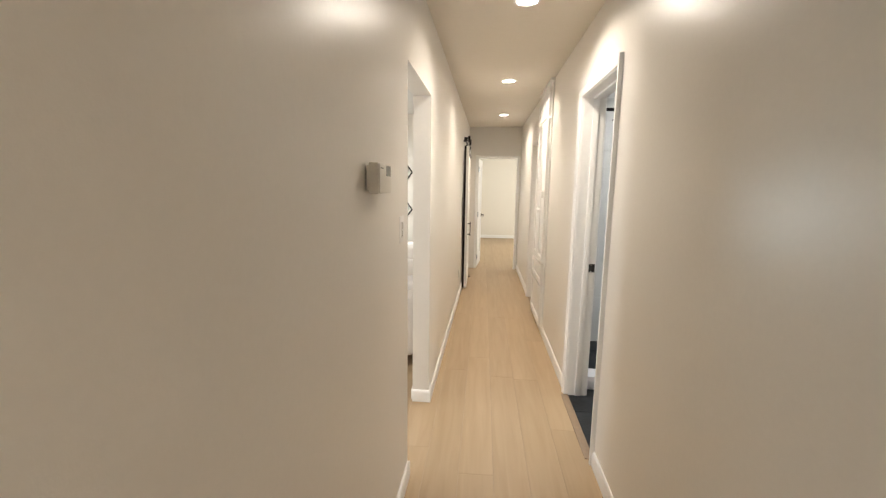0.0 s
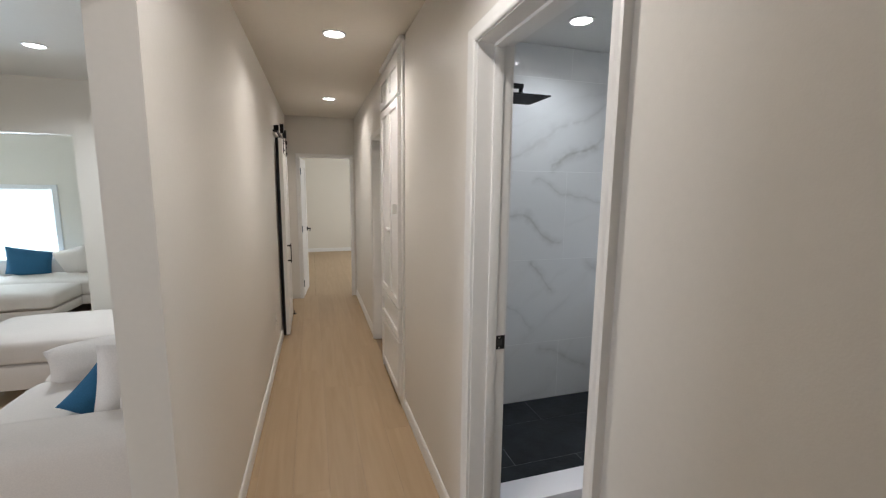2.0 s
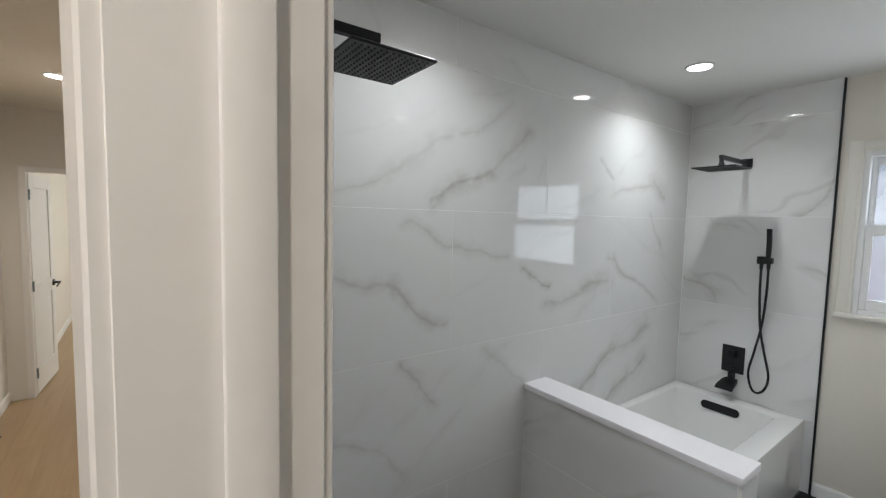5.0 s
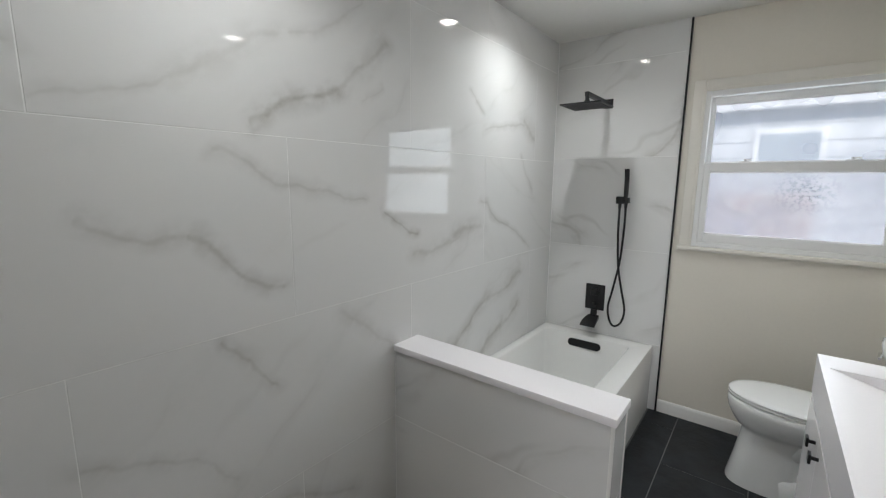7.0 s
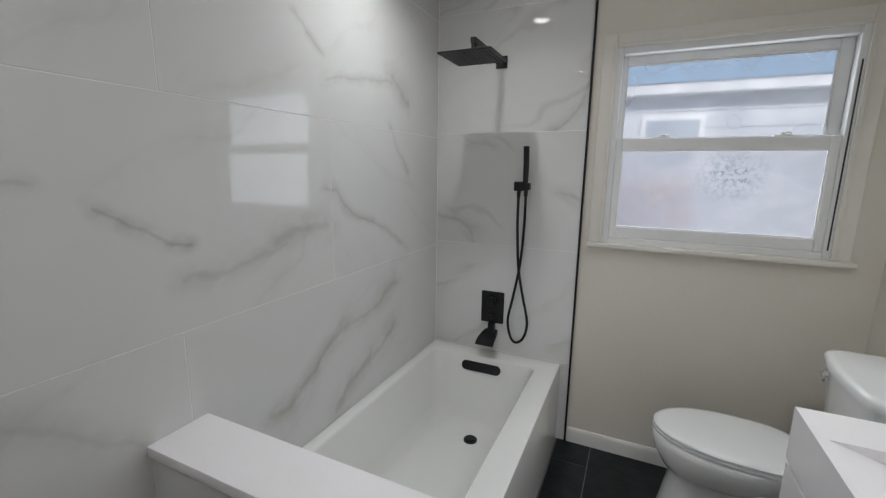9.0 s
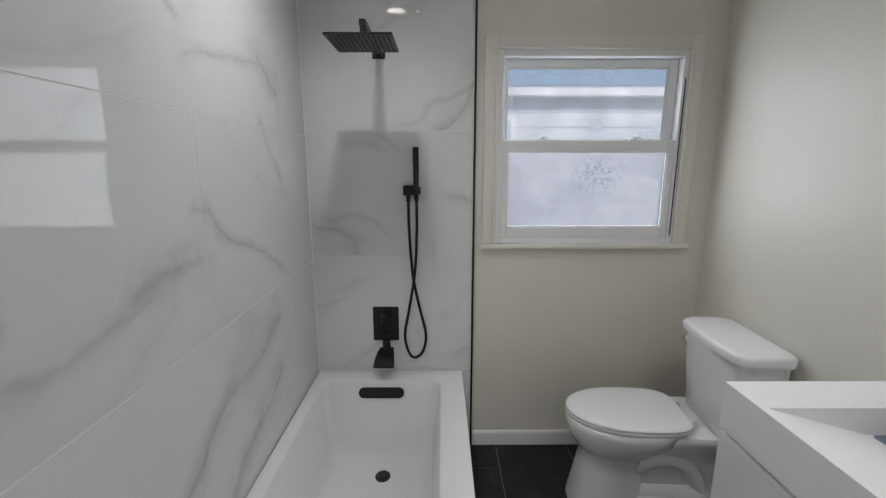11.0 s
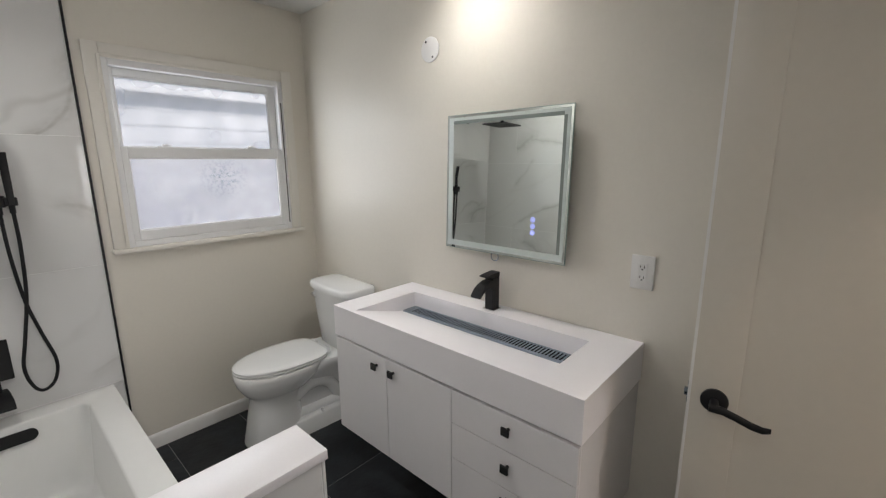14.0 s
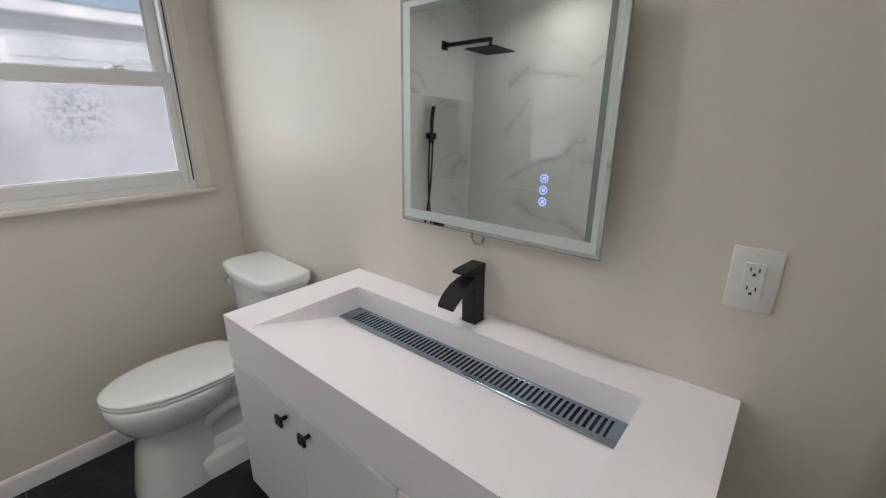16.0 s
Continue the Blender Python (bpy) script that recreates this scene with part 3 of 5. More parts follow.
floor_bath = solid("floor_bath", boxes((HR, BXE + 0.14, BY0 - 0.1, BY1 + 0.1, -0.12, -0.0025)), FLOOR_GROUT, "dark slate tile floor with thin grout joints", "floor")
floor_closet = solid("floor_closet", boxes((HR, BX + 0.9, BY1 + 0.1, YE, -0.12, 0.0)), THRESH, "plain side room floor", "floor")


# ---- trim ----
def baseboard(bm, axis, face, a, b, side, h=0.085, d=0.013):
    """A run of baseboard with an eased top; side is the way it faces."""
    prof = [(0, 0), (1, 0), (1, h - 0.018), (0.75, h - 0.006), (0.35, h), (0, h)]
    ends = []
    for t in (a, b):
        ring = []
        for s, z in prof:
            q = face + side * d * s
            ring.append(bm.verts.new((q, t, z) if axis == "y" else (t, q, z)))
        ends.append(ring)
    for k in range(len(prof)):
        j = (k + 1) % len(prof)
        bm.faces.new((ends[0][k], ends[0][j], ends[1][j], ends[1][k]))
    bm.faces.new(ends[0][::-1]), bm.faces.new(ends[1])


BASE_RUNS = [
    ("y", 0.1, Y0, O0, 1), ("y", 0.1, O1, YE, 1), ("x", O1, WB, west(O1) + 0.012, -1), ("x", O0, WB, west(O0) + 0.012, 1),
    ("y", HR, Y0, D0 - 0.052, -1), ("y", HR, D1 + 0.052, 5.485, -1), ("y", HR, 7.05, YE, -1),
    ("y", BXE, BY0, 4.533, -1), ("x", BY0, BX, BXE - 0.013, 1), ("x", 13.42, 0.25, 3.4, -1), ("y", 0.25, YE + 0.1, 13.40, 1),
    ("x", LWY, LDX, WB, -1), ("y", WB, O1 + 0.02, LWY - 0.02, -1), ("x", SWY, -5.1, -1.3, -1),
]
for run in BASE_RUNS:
    bm = bmesh.new()
    baseboard(bm, *run)
    if run[:2] == ("y", 0.1):
        for v in bm.verts:
            v.co.x += west(v.co.y) - 0.1
    solid("baseboard", bm, TRIM, "white painted baseboard with an eased top", "baseboard")


def casing_profile(w=0.047, lift=1.0):
    """Colonial casing: width from the opening outwards, height from the wall."""
    return [(a, h * lift) for a, h in ((0.0, 0.0), (0.0, 0.009), (0.006, 0.012), (0.014, 0.011), (0.022, 0.013), (0.030, 0.017), (w - 0.008, 0.019), (w - 0.002, 0.017), (w, 0.0))]


def casing(bm, plane, face, side, a0, a1, top, gap=0.004, lift=1.0):
    """Mitred casing round an opening. plane 'x': on a wall facing +-x, running along y; 'y': the other way."""
    prof = casing_profile(lift=lift)
    path = [(a0 - gap, 0.0, -1, 0), (a0 - gap, top + gap, -1, 1), (a1 + gap, top + gap, 1, 1), (a1 + gap, 0.0, 1, 0)]
    rings = []
    for a, z, da, dz in path:
        ring = []
        for w, h in prof:
            aa, zz, q = a + da * w, z + dz * w, face + side * h
            ring.append(bm.verts.new((q, aa, zz) if plane == "x" else (aa, q, zz)))
        rings.append(ring)
    n = len(prof)
    for r0, r1 in zip(rings, rings[1:]):
        for k in range(n - 1):
            bm.faces.new((r0[k], r0[k + 1], r1[k + 1], r1[k]))
    bm.faces.new(rings[0]), bm.faces.new(rings[-1][::-1])


def doorway_x(name, y0, y1, top, label, sides=(1, 1), strike=None):
    """Lined and cased doorway through the hall's east partition."""
    d = thing(name, (HR + 0.06, (y0 + y1) / 2, 0), label, "door frame", kind="structure")
    part("jamb", boxes((HR - 0.001, BX + 0.001, y0 - 0.018, y0, 0, top + 0.018, 0.001, 1), (HR - 0.001, BX + 0.001, y1, y1 + 0.018, 0, top + 0.018, 0.001, 1), (HR - 0.001, BX + 0.001, y0, y1, top, top + 0.018)), TRIM, d)
    part("door_stop", boxes((HR + 0.062, HR + 0.100, y0, y0 + 0.011, 0, top, 0.003, 2), (HR + 0.062, HR + 0.100, y1 - 0.011, y1, 0, top, 0.003, 2), (HR + 0.062, HR + 0.100, y0 + 0.011, y1 - 0.011, top - 0.011, top)), TRIM, d)
    bm = bmesh.new()
    casing(bm, "x", HR, -1, y0, y1, top, lift=1.25)
    part("casing", bm, TRIM, d)
    if sides[1]:
        bm = bmesh.new()
        casing(bm, "x", BX, 1, y0, y1, top)
        part("casing", bm, TRIM, d)
    if strike:
        s = part("strike_plate", boxes((strike[0] - 0.026, strike[0] + 0.026, y1 - 0.003, y1 + 0.001, strike[1] - 0.029, strike[1] + 0.029, 0.0015, 1)), BLACK, d, "small black strike plate")
        part("latch_hole", boxes((strike[0] - 0.008, strike[0] + 0.012, y1 - 0.0045, y1 - 0.0025, strike[1] - 0.012, strike[1] + 0.012)), SLOT, s)
        for dz in (-0.021, 0.021):
            part("screw", cyl(bmesh.new(), (strike[0], y1 - 0.0028, strike[1] + dz), (strike[0], y1 - 0.0042, strike[1] + dz), 0.004, n=10), CHROME, s)
    return d


doorway_x("door_frame_1", D0, D1, DH, "white cased doorway from hall into the bathroom", (1, 1), (1.196, 0.945))
doorway_x("door_frame_2", 6.358, 6.962, 2.02, "white cased doorway of the side room", (1, 0), (1.196, 0.94))
threshold = solid("threshold", boxes((HR - 0.035, HR + 0.015, D0 - 0.0, D1 + 0.0, -0.008, 0.007, 0.003, 2)), THRESH, "brown wooden threshold strip in the doorway", "threshold")

# end doorway
end_frame = thing("door_frame_3", (0.68, YE + 0.05, 0), "white cased doorway at the end of the hall", "door frame", kind="structure")
part("jamb", boxes((EX0, EX0 + 0.015, YE - 0.001, YE + 0.101, 0, EH, 0.001, 1), (EX1 - 0.015, EX1, YE - 0.001, YE + 0.101, 0, EH, 0.001, 1), (EX0 + 0.015, EX1 - 0.015, YE - 0.001, YE + 0.101, EH - 0.015, EH)), TRIM, end_frame)
bm = bmesh.new()
casing(bm, "y", YE, -1, EX0 + 0.015, EX1 - 0.03, EH - 0.015, 0.003)
part("casing", bm, TRIM, end_frame)


# ---- doors ----
def lever(parent, x, y, z, sy, dx):
    """Black lever on a round rose; sy the way it stands off, dx the way the lever runs. Local metres."""
    bm = bmesh.new()
    cyl(bm, (x, y, z), (x, y + sy * 0.008, z), 0.033, n=32)
    cyl(bm, (x, y + sy * 0.008, z), (x, y + sy * 0.012, z), 0.033, 0.027, n=32)
    rose = part("rose", bm, BLACK, parent, "round black rose", local=True)
    bm = bmesh.new()
    cyl(bm, (x, y + sy * 0.010, z), (x, y + sy * 0.050, z), 0.011, n=16)
    rings = []
    for s, dz, hw, hh in ((-0.012, 0.0, 0.008, 0.011), (0.02, -0.001, 0.008, 0.011), (0.05, -0.010, 0.006, 0.011), (0.08, -0.021, 0.005, 0.011), (0.105, -0.026, 0.005, 0.010), (0.122, -0.022, 0.004, 0.007)):
        rings.append([(x + dx * s, y + sy * 0.05 + hw * math.cos(a), z + dz + hh * math.sin(a)) for a in (2 * math.pi * k / 12 for k in range(12))])
    loft(bm, rings)
    part("lever", bm, BLACK, rose, local=True)


def hinge(parent, x, y, z):
    bm = bmesh.new()
    cyl(bm, (x, y, z - 0.045), (x, y, z + 0.045), 0.007, n=12)
    box(bm, x - 0.002, x + 0.03, y - 0.001, y + 0.002, z - 0.044, z + 0.044)
    part("hinge", bm, STEEL, parent, "brushed steel hinge", local=True)


ang = 9.3
bath_door = thing("door_1", (BX + 0.008, D0 + 0.012, 0), "open off-white panelled door with a black lever beside the vanity", "door", kind="structure")
bath_door.rotation_euler = (0, 0, radians(ang))
W = 0.787
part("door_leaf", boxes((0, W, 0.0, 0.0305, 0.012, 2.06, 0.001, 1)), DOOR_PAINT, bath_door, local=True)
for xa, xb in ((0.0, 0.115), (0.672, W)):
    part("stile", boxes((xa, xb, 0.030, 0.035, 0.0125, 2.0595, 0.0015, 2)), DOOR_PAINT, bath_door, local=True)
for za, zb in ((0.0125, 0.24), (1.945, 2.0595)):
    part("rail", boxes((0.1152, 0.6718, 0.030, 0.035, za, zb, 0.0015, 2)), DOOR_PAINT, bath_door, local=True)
part("edge_strip", boxes((W - 0.006, W + 0.0015, 0.0015, 0.0358, 0.014, 2.058)), TRIM, bath_door, "white painted door edge", local=True)
lever(bath_door, W - 0.062, 0.035, 0.935, 1, -1)
lever(bath_door, W - 0.062, 0.0, 0.935, -1, -1)
part("latch_plate", boxes((W - 0.001, W + 0.003, 0.006, 0.029, 0.905, 0.962, 0.001, 1)), STEEL, bath_door, "steel latch plate in the edge", local=True)
part("latch_bolt", boxes((W + 0.001, W + 0.011, 0.011, 0.024, 0.923, 0.945, 0.003, 2)), STEEL, bath_door, "steel latch bolt", local=True)
for hz in (0.22, 1.05, 1.86):
    hinge(bath_door, -0.004, 0.037, hz)


def panel_door(name, base, rz, w, h, label):
    """Shaker door with two recessed panels, hinged at its base, running along local x."""
    d = thing(name, base, label, "door", kind="structure")
    d.rotation_euler = (0, 0, radians(rz))
    st, t = 0.11, 0.035
    part("stile", boxes((0, st, 0, t, 0.01, h, 0.002, 1)), TRIM, d, local=True)
    part("stile", boxes((w - st, w, 0, t, 0.01, h, 0.002, 1)), TRIM, d, local=True)
    for z0, z1 in ((0.01, 0.22), (0.86, 0.99), (h - 0.12, h)):
        part("rail", boxes((st, w - st, 0.0, t, z0, z1, 0.002, 1)), TRIM, d, local=True)
    for z0, z1 in ((0.22, 0.86), (0.99, h - 0.12)):
        part("panel", boxes((st - 0.005, w - st + 0.005, 0.010, t - 0.010, z0 - 0.005, z1 + 0.005)), TRIM, d, local=True)
    lever(d, w - 0.06, t, 0.93, 1, -1)
    lever(d, w - 0.06, 0.0, 0.93, -1, -1)
    for hz in (0.2, 0.98, 1.78):
        hinge(d, -0.004, -0.002, hz)
    return d


panel_door("door_2", (EX0 + 0.022, YE + 0.055, 0), 85.0, 0.68, 1.965, "white panelled door standing open into the end room")
closed = thing("door_3", (HR + 0.095, 6.66, 0), "closed white door of the side room", "door", kind="structure")
part("door_leaf", boxes((HR + 0.076, HR + 0.111, 6.36, 6.96, 0.012, 2.015, 0.002, 1)), TRIM, closed)
bm = bmesh.new()
cyl(bm, (HR + 0.076, 6.42, 0.94), (HR + 0.066, 6.42, 0.94), 0.03)
cyl(bm, (HR + 0.068, 6.42, 0.94), (HR + 0.03, 6.42, 0.94), 0.011)
part("knob", bm, BLACK, closed)

# ---- recessed lamps ----
# the fitting at y 0.10 belongs to the added lamp, out of view
for lx, ly, *_ in LAMPS:
    t = thing("downlight", (lx, ly, CEIL), "round recessed ceiling light, lit, with a white trim ring", "ceiling light", "recessed lights")
    bm = bmesh.new()
    ring = lambda r, z: [(lx + r * math.cos(2 * math.pi * k / 36), ly + r * math.sin(2 * math.pi * k / 36), z) for k in range(36)]
    loft(bm, [ring(0.074, CEIL + 0.0), ring(0.073, CEIL - 0.006), ring(0.062, CEIL - 0.009), ring(0.056, CEIL - 0.004)], caps=False)
    part("trim_ring", bm, TRIM, t)
    part("lens", cyl(bmesh.new(), (lx, ly, CEIL - 0.004), (lx, ly, CEIL - 0.001), 0.056, n=36), LENS, t, "lit lens")

# ---- hall things ----
th = thing("thermostat", (HL, 2.65, 1.47), "off-white plastic wall thermostat with a small display", "thermostat")
part("back_plate", boxes((HL, HL + 0.012, 2.563, 2.730, 1.480, 1.560, 0.003, 2)), BEIGE_PLASTIC, th)
body = part("body", boxes((HL + 0.010, HL + 0.040, 2.556, 2.738, 1.472, 1.568, 0.004, 3)), BEIGE_PLASTIC, th)
part("door_flap", boxes((HL + 0.039, HL + 0.043, 2.562, 2.652, 1.476, 1.564, 0.001, 1)), BEIGE_PLASTIC, body)
part("display", boxes((HL + 0.039, HL + 0.0415, 2.664, 2.722, 1.528, 1.562)), LCD, body, "grey display")
part("label_bar", boxes((HL + 0.0425, HL + 0.0436, 2.574, 2.612, 1.550, 1.553)), LCD, body)

sw = thing("light_switch", (HL, 3.111, 1.25), "white double rocker light switch plate on the hall wall", "light switch")
part("plate", boxes((HL, HL + 0.006, 3.058, 3.152, 1.248, 1.366, 0.003, 2)), PLASTIC, sw)
part("rocker_frame", boxes((HL + 0.005, HL + 0.009, 3.094, 3.130, 1.270, 1.341, 0.001, 1)), PLASTIC, sw)
part("rocker", boxes((HL + 0.008, HL + 0.013, 3.098, 3.126, 1.306, 1.338, 0.002, 2)), PLASTIC, sw)
part("slider", boxes((HL + 0.008, HL + 0.012, 3.098, 3.126, 1.274, 1.300, 0.002, 2)), PLASTIC, sw)


def outlet(name, m, label):
    """Duplex socket plate built facing local +y, centred on its origin."""
    o = thing(name, (0, 0, 0), label, "socket")
    o.matrix_world = m
    part("plate", boxes((-0.04, 0.04, 0, 0.006, -0.0625, 0.0625, 0.003, 2)), PLASTIC, o, local=True)
    f = part("insert", boxes((-0.0165, 0.0165, 0.005, 0.0085, -0.034, 0.034, 0.001, 1)), PLASTIC, o, local=True)
    for s in (-1, 1):
        z = s * 0.019
        part("slots", boxes((-0.008, -0.0055, 0.008, 0.0092, z - 0.002, z + 0.0065), (0.0055, 0.008, 0.008, 0.0092, z - 0.001, z + 0.0065), (-0.0025, 0.0025, 0.008, 0.0092, z - 0.010, z - 0.005)), SLOT, f, "dark slots", local=True)
        part("screw", cyl(bmesh.new(), (0, 0.005, s * 0.050), (0, 0.0072, s * 0.050), 0.0035, n=12), PLASTIC, o, local=True)
    return o


outlet("wall_socket", pose(2.234, BY0, 1.184, 0, 0, 0), "white duplex wall socket beside the mirror")
outlet("wall_socket", pose(west(6.72), 6.72, 0.33, 0, 0, -90), "white wall socket low on the hall wall")

# barn door on the hall's west wall
barn = thing("barn_door", (0.2, 7.66, 0), "white sliding barn door hung from a black rail", "door")
bx0, bx1, by0, by1, bz1 = 0.188, 0.224, 7.30, 8.08, 2.045
part("stile", boxes((bx0, bx1, by0, by0 + 0.12, 0.015, bz1, 0.002, 1)), TRIM, barn)
part("stile", boxes((bx0, bx1, by1 - 0.12, by1, 0.015, bz1, 0.002, 1)), TRIM, barn)
for z0, z1 in ((0.015, 0.24), (bz1 - 0.13, bz1)):
    part("rail", boxes((bx0, bx1, by0 + 0.12, by1 - 0.12, z0, z1, 0.002, 1)), TRIM, barn)
part("panel", boxes((bx0 + 0.008, bx1 - 0.010, by0 + 0.11, by1 - 0.11, 0.23, bz1 - 0.12)), TRIM, barn)
part("edge_strip", boxes((bx0 - 0.028, bx0 - 0.001, by0 - 0.002, by0 + 0.02, 0.015, bz1)), BLACK, barn, "black edge strip")
for yh in (by0 + 0.14, by1 - 0.16):
    h = part("hanger", boxes((bx1, bx1 + 0.006, yh - 0.02, yh + 0.02, bz1 - 0.14, bz1 + 0.10, 0.002, 1)), BLACK, barn, "black strap hanger")
    bm = bmesh.new()
    cyl(bm, (bx1 - 0.022, yh, bz1 + 0.105), (bx1 + 0.010, yh, bz1 + 0.105), 0.045, n=28)
    part("roller", bm, BLACK, h, "black roller wheel")
    for dz in (-0.04, -0.11):
        part("bolt", cyl(bmesh.new(), (bx1 + 0.005, yh, bz1 + dz), (bx1 + 0.014, yh, bz1 + dz), 0.009, n=6), BLACK, h)
bm = boxes((bx1 + 0.030, bx1 + 0.040, by0 + 0.155, by0 + 0.175, 0.76, 0.965, 0.003, 2), (bx1 - 0.001, bx1 + 0.032, by0 + 0.158, by0 + 0.172, 0.775, 0.79), (bx1 - 0.001, bx1 + 0.032, by0 + 0.158, by0 + 0.172, 0.935, 0.95))
part("pull_handle", bm, BLACK, barn, "black bar handle")
rail = thing("barn_door_rail", (west(7.8), 7.8, 2.1), "black steel rail of the sliding door with end stops", "door rail")
part("rail", boxes((0.180, 0.188, 7.18, 8.70, 2.085, 2.125, 0.001, 1)), BLACK, rail)
for yy in (7.26, 7.9, 8.6):
    part("standoff", cyl(bmesh.new(), (west(yy) - 0.002, yy, 2.105), (0.181, yy, 2.105), 0.011, n=14), BLACK, rail)
for yy in (7.20, 8.66):
    part("end_stop", boxes((0.160, 0.205, yy - 0.018, yy + 0.018, 2.10, 2.15, 0.003, 1)), BLACK, rail)
guide = thing("door_guide", (0.2, 8.12, 0), "small black floor guide under the sliding door", "door guide")
part("guide_plate", boxes((0.17, 0.26, 8.10, 8.14, 0.0, 0.006), (0.235, 0.241, 8.10, 8.14, 0.005, 0.045)), BLACK, guide)

# built-in linen cupboard
cup = thing("linen_cupboard", (HR, 5.89, 0), "white built-in linen cupboard with tall doors and drawers below", "cupboard")
cy0, cy1, cf = 5.49, 6.295, HR - 0.016
part("face_frame", boxes((cf, HR, cy0, cy0 + 0.05, 0, CEIL - 0.03, 0.002, 1), (cf, HR, cy1 - 0.05, cy1, 0, CEIL - 0.03, 0.002, 1), (cf, HR, cy0 + 0.05, cy1 - 0.05, CEIL - 0.12, CEIL - 0.03, 0.002, 1),
     (cf, HR, cy0 + 0.05, cy1 - 0.05, 0, 0.09, 0.002, 1)), TRIM, cup)
part("crown", boxes((cf - 0.022, HR, cy0 - 0.02, cy1 + 0.02, CEIL - 0.03, CEIL - 0.001, 0.008, 2)), TRIM, cup)
part("backing", boxes((HR - 0.006, HR + 0.0, cy0 + 0.05, cy1 - 0.05, 0.09, CEIL - 0.12)), TRIM, cup)


def cup_front(name, y0, y1, z0, z1, fr=0.055):
    f = part(name, boxes((cf - 0.025, HR - 0.006, y0, y0 + fr, z0, z1, 0.002, 1), (cf - 0.025, HR - 0.006, y1 - fr, y1, z0, z1, 0.002, 1), (cf - 0.025, HR - 0.006, y0 + fr, y1 - fr, z0, z0 + fr, 0.002, 1),
             (cf - 0.025, HR - 0.006, y0 + fr, y1 - fr, z1 - fr, z1, 0.002, 1)), TRIM, cup)
    part("panel", boxes((cf - 0.012, HR - 0.007, y0 + fr - 0.003, y1 - fr + 0.003, z0 + fr - 0.003, z1 - fr + 0.003)), TRIM, f)
    return f


cm = (cy0 + cy1) / 2
for a, b in ((cy0 + 0.04, cm - 0.002), (cm + 0.002, cy1 - 0.04)):
    cup_front("cupboard_door", a, b, 2.17, CEIL - 0.10)
    f = cup_front("cupboard_door", a, b, 0.73, 2.15)
    yk = b - 0.03 if a < cm - 0.1 else a + 0.03
    part("knob", cyl(bmesh.new(), (cf - 0.025, yk, 1.25), (cf - 0.043, yk, 1.25), 0.012, 0.016, 16), TRIM, f)
for z0, z1 in ((0.50, 0.71), (0.08, 0.48)):
    cup_front("drawer_front", cy0 + 0.04, cy1 - 0.04, z0, z1, 0.05)
latch = part("latch", boxes((cf - 0.055, cf - 0.025, cy0 + 0.075, cy0 + 0.135, 1.385, 1.450, 0.004, 2)), PLASTIC, cup, "small white catch")

# ---- bathroom: half wall, curb, tub ----
hw = thing("half_wall", (2.797, 4.87, 0), "tiled half wall with a white stone cap between shower and tub", "half wall", kind="structure")
part("core", boxes((2.7225, 2.8765, 4.3865, BY1, 0, 0.772)), GROUT, hw)
part("stone_cap", boxes((2.711, 2.882, 4.376, 5.362, 0.772, 0.802, 0.003, 2)), QUARTZ, hw, "polished white stone cap")
part("edge_trim", boxes((2.7180, 2.7275, 4.3825, 4.392, 0, 0.772, 0.001, 1)), TRIM, hw)
part("edge_trim", boxes((2.8715, 2.881, 4.3825, 4.392, 0, 0.772, 0.001, 1)), TRIM, hw)
solid("shower_curb", boxes((BX + 0.012, 2.722, 4.335, 4.485, -0.005, 0.10, 0.003, 2)), QUARTZ, "low white stone curb at the shower's edge", "curb")

tub = thing("bathtub", (3.64, 4.98, 0), "white built-in acrylic bathtub with a straight apron", "bathtub")


def rrect(x0, x1, y0, y1, z, r, n=6):
    pts = []
    for cx, cy, a0 in ((x1 - r, y1 - r, 0), (x0 + r, y1 - r, 90), (x0 + r, y0 + r, 180), (x1 - r, y0 + r, 270)):
        for k in range(n + 1):
            a = radians(a0 + 90 * k / n)
            pts.append((cx + r * math.cos(a), cy + r * math.sin(a), z))
    return pts


TX0, TX1, TY0, TY1, TZ = 2.880, 4.405, 4.591, 5.360, 0.46
bm = bmesh.new()
loft(bm, [rrect(TX0, TX1, TY0, TY1, 0.0, 0.004), rrect(TX0, TX1, TY0, TY1, TZ - 0.008, 0.004), rrect(TX0 + 0.002, TX1 - 0.002, TY0 + 0.002, TY1 - 0.002, TZ - 0.002, 0.004), rrect(TX0 + 0.008, TX1 - 0.008, TY0 + 0.008, TY1 - 0.008, TZ, 0.006),
          rrect(2.972, 4.300, 4.703, 5.312, TZ, 0.045), rrect(2.978, 4.295, 4.708, 5.307, TZ - 0.003, 0.045), rrect(2.984, 4.291, 4.713, 5.303, TZ - 0.012, 0.045),
          rrect(3.05, 4.235, 4.745, 5.268, 0.16, 0.06), rrect(3.075, 4.215, 4.757, 5.255, 0.105, 0.065), rrect(3.11, 4.188, 4.777, 5.233, 0.084, 0.07), rrect(3.16, 4.15, 4.81, 5.20, 0.080, 0.07)])
part("tub_shell", bm, ACRYLIC, tub, smooth=40)
bm = bmesh.new()
cyl(bm, (4.065, 4.985, 0.079), (4.065, 4.985, 0.086), 0.036, n=32)
cyl(bm, (4.065, 4.985, 0.085), (4.065, 4.985, 0.092), 0.027, 0.022, n=32)
part("drain", bm, BLACK, tub, "black drain stopper")
bm = bmesh.new()
box(bm, -0.006, 0.006, -0.116, 0.116, -0.027, 0.027)
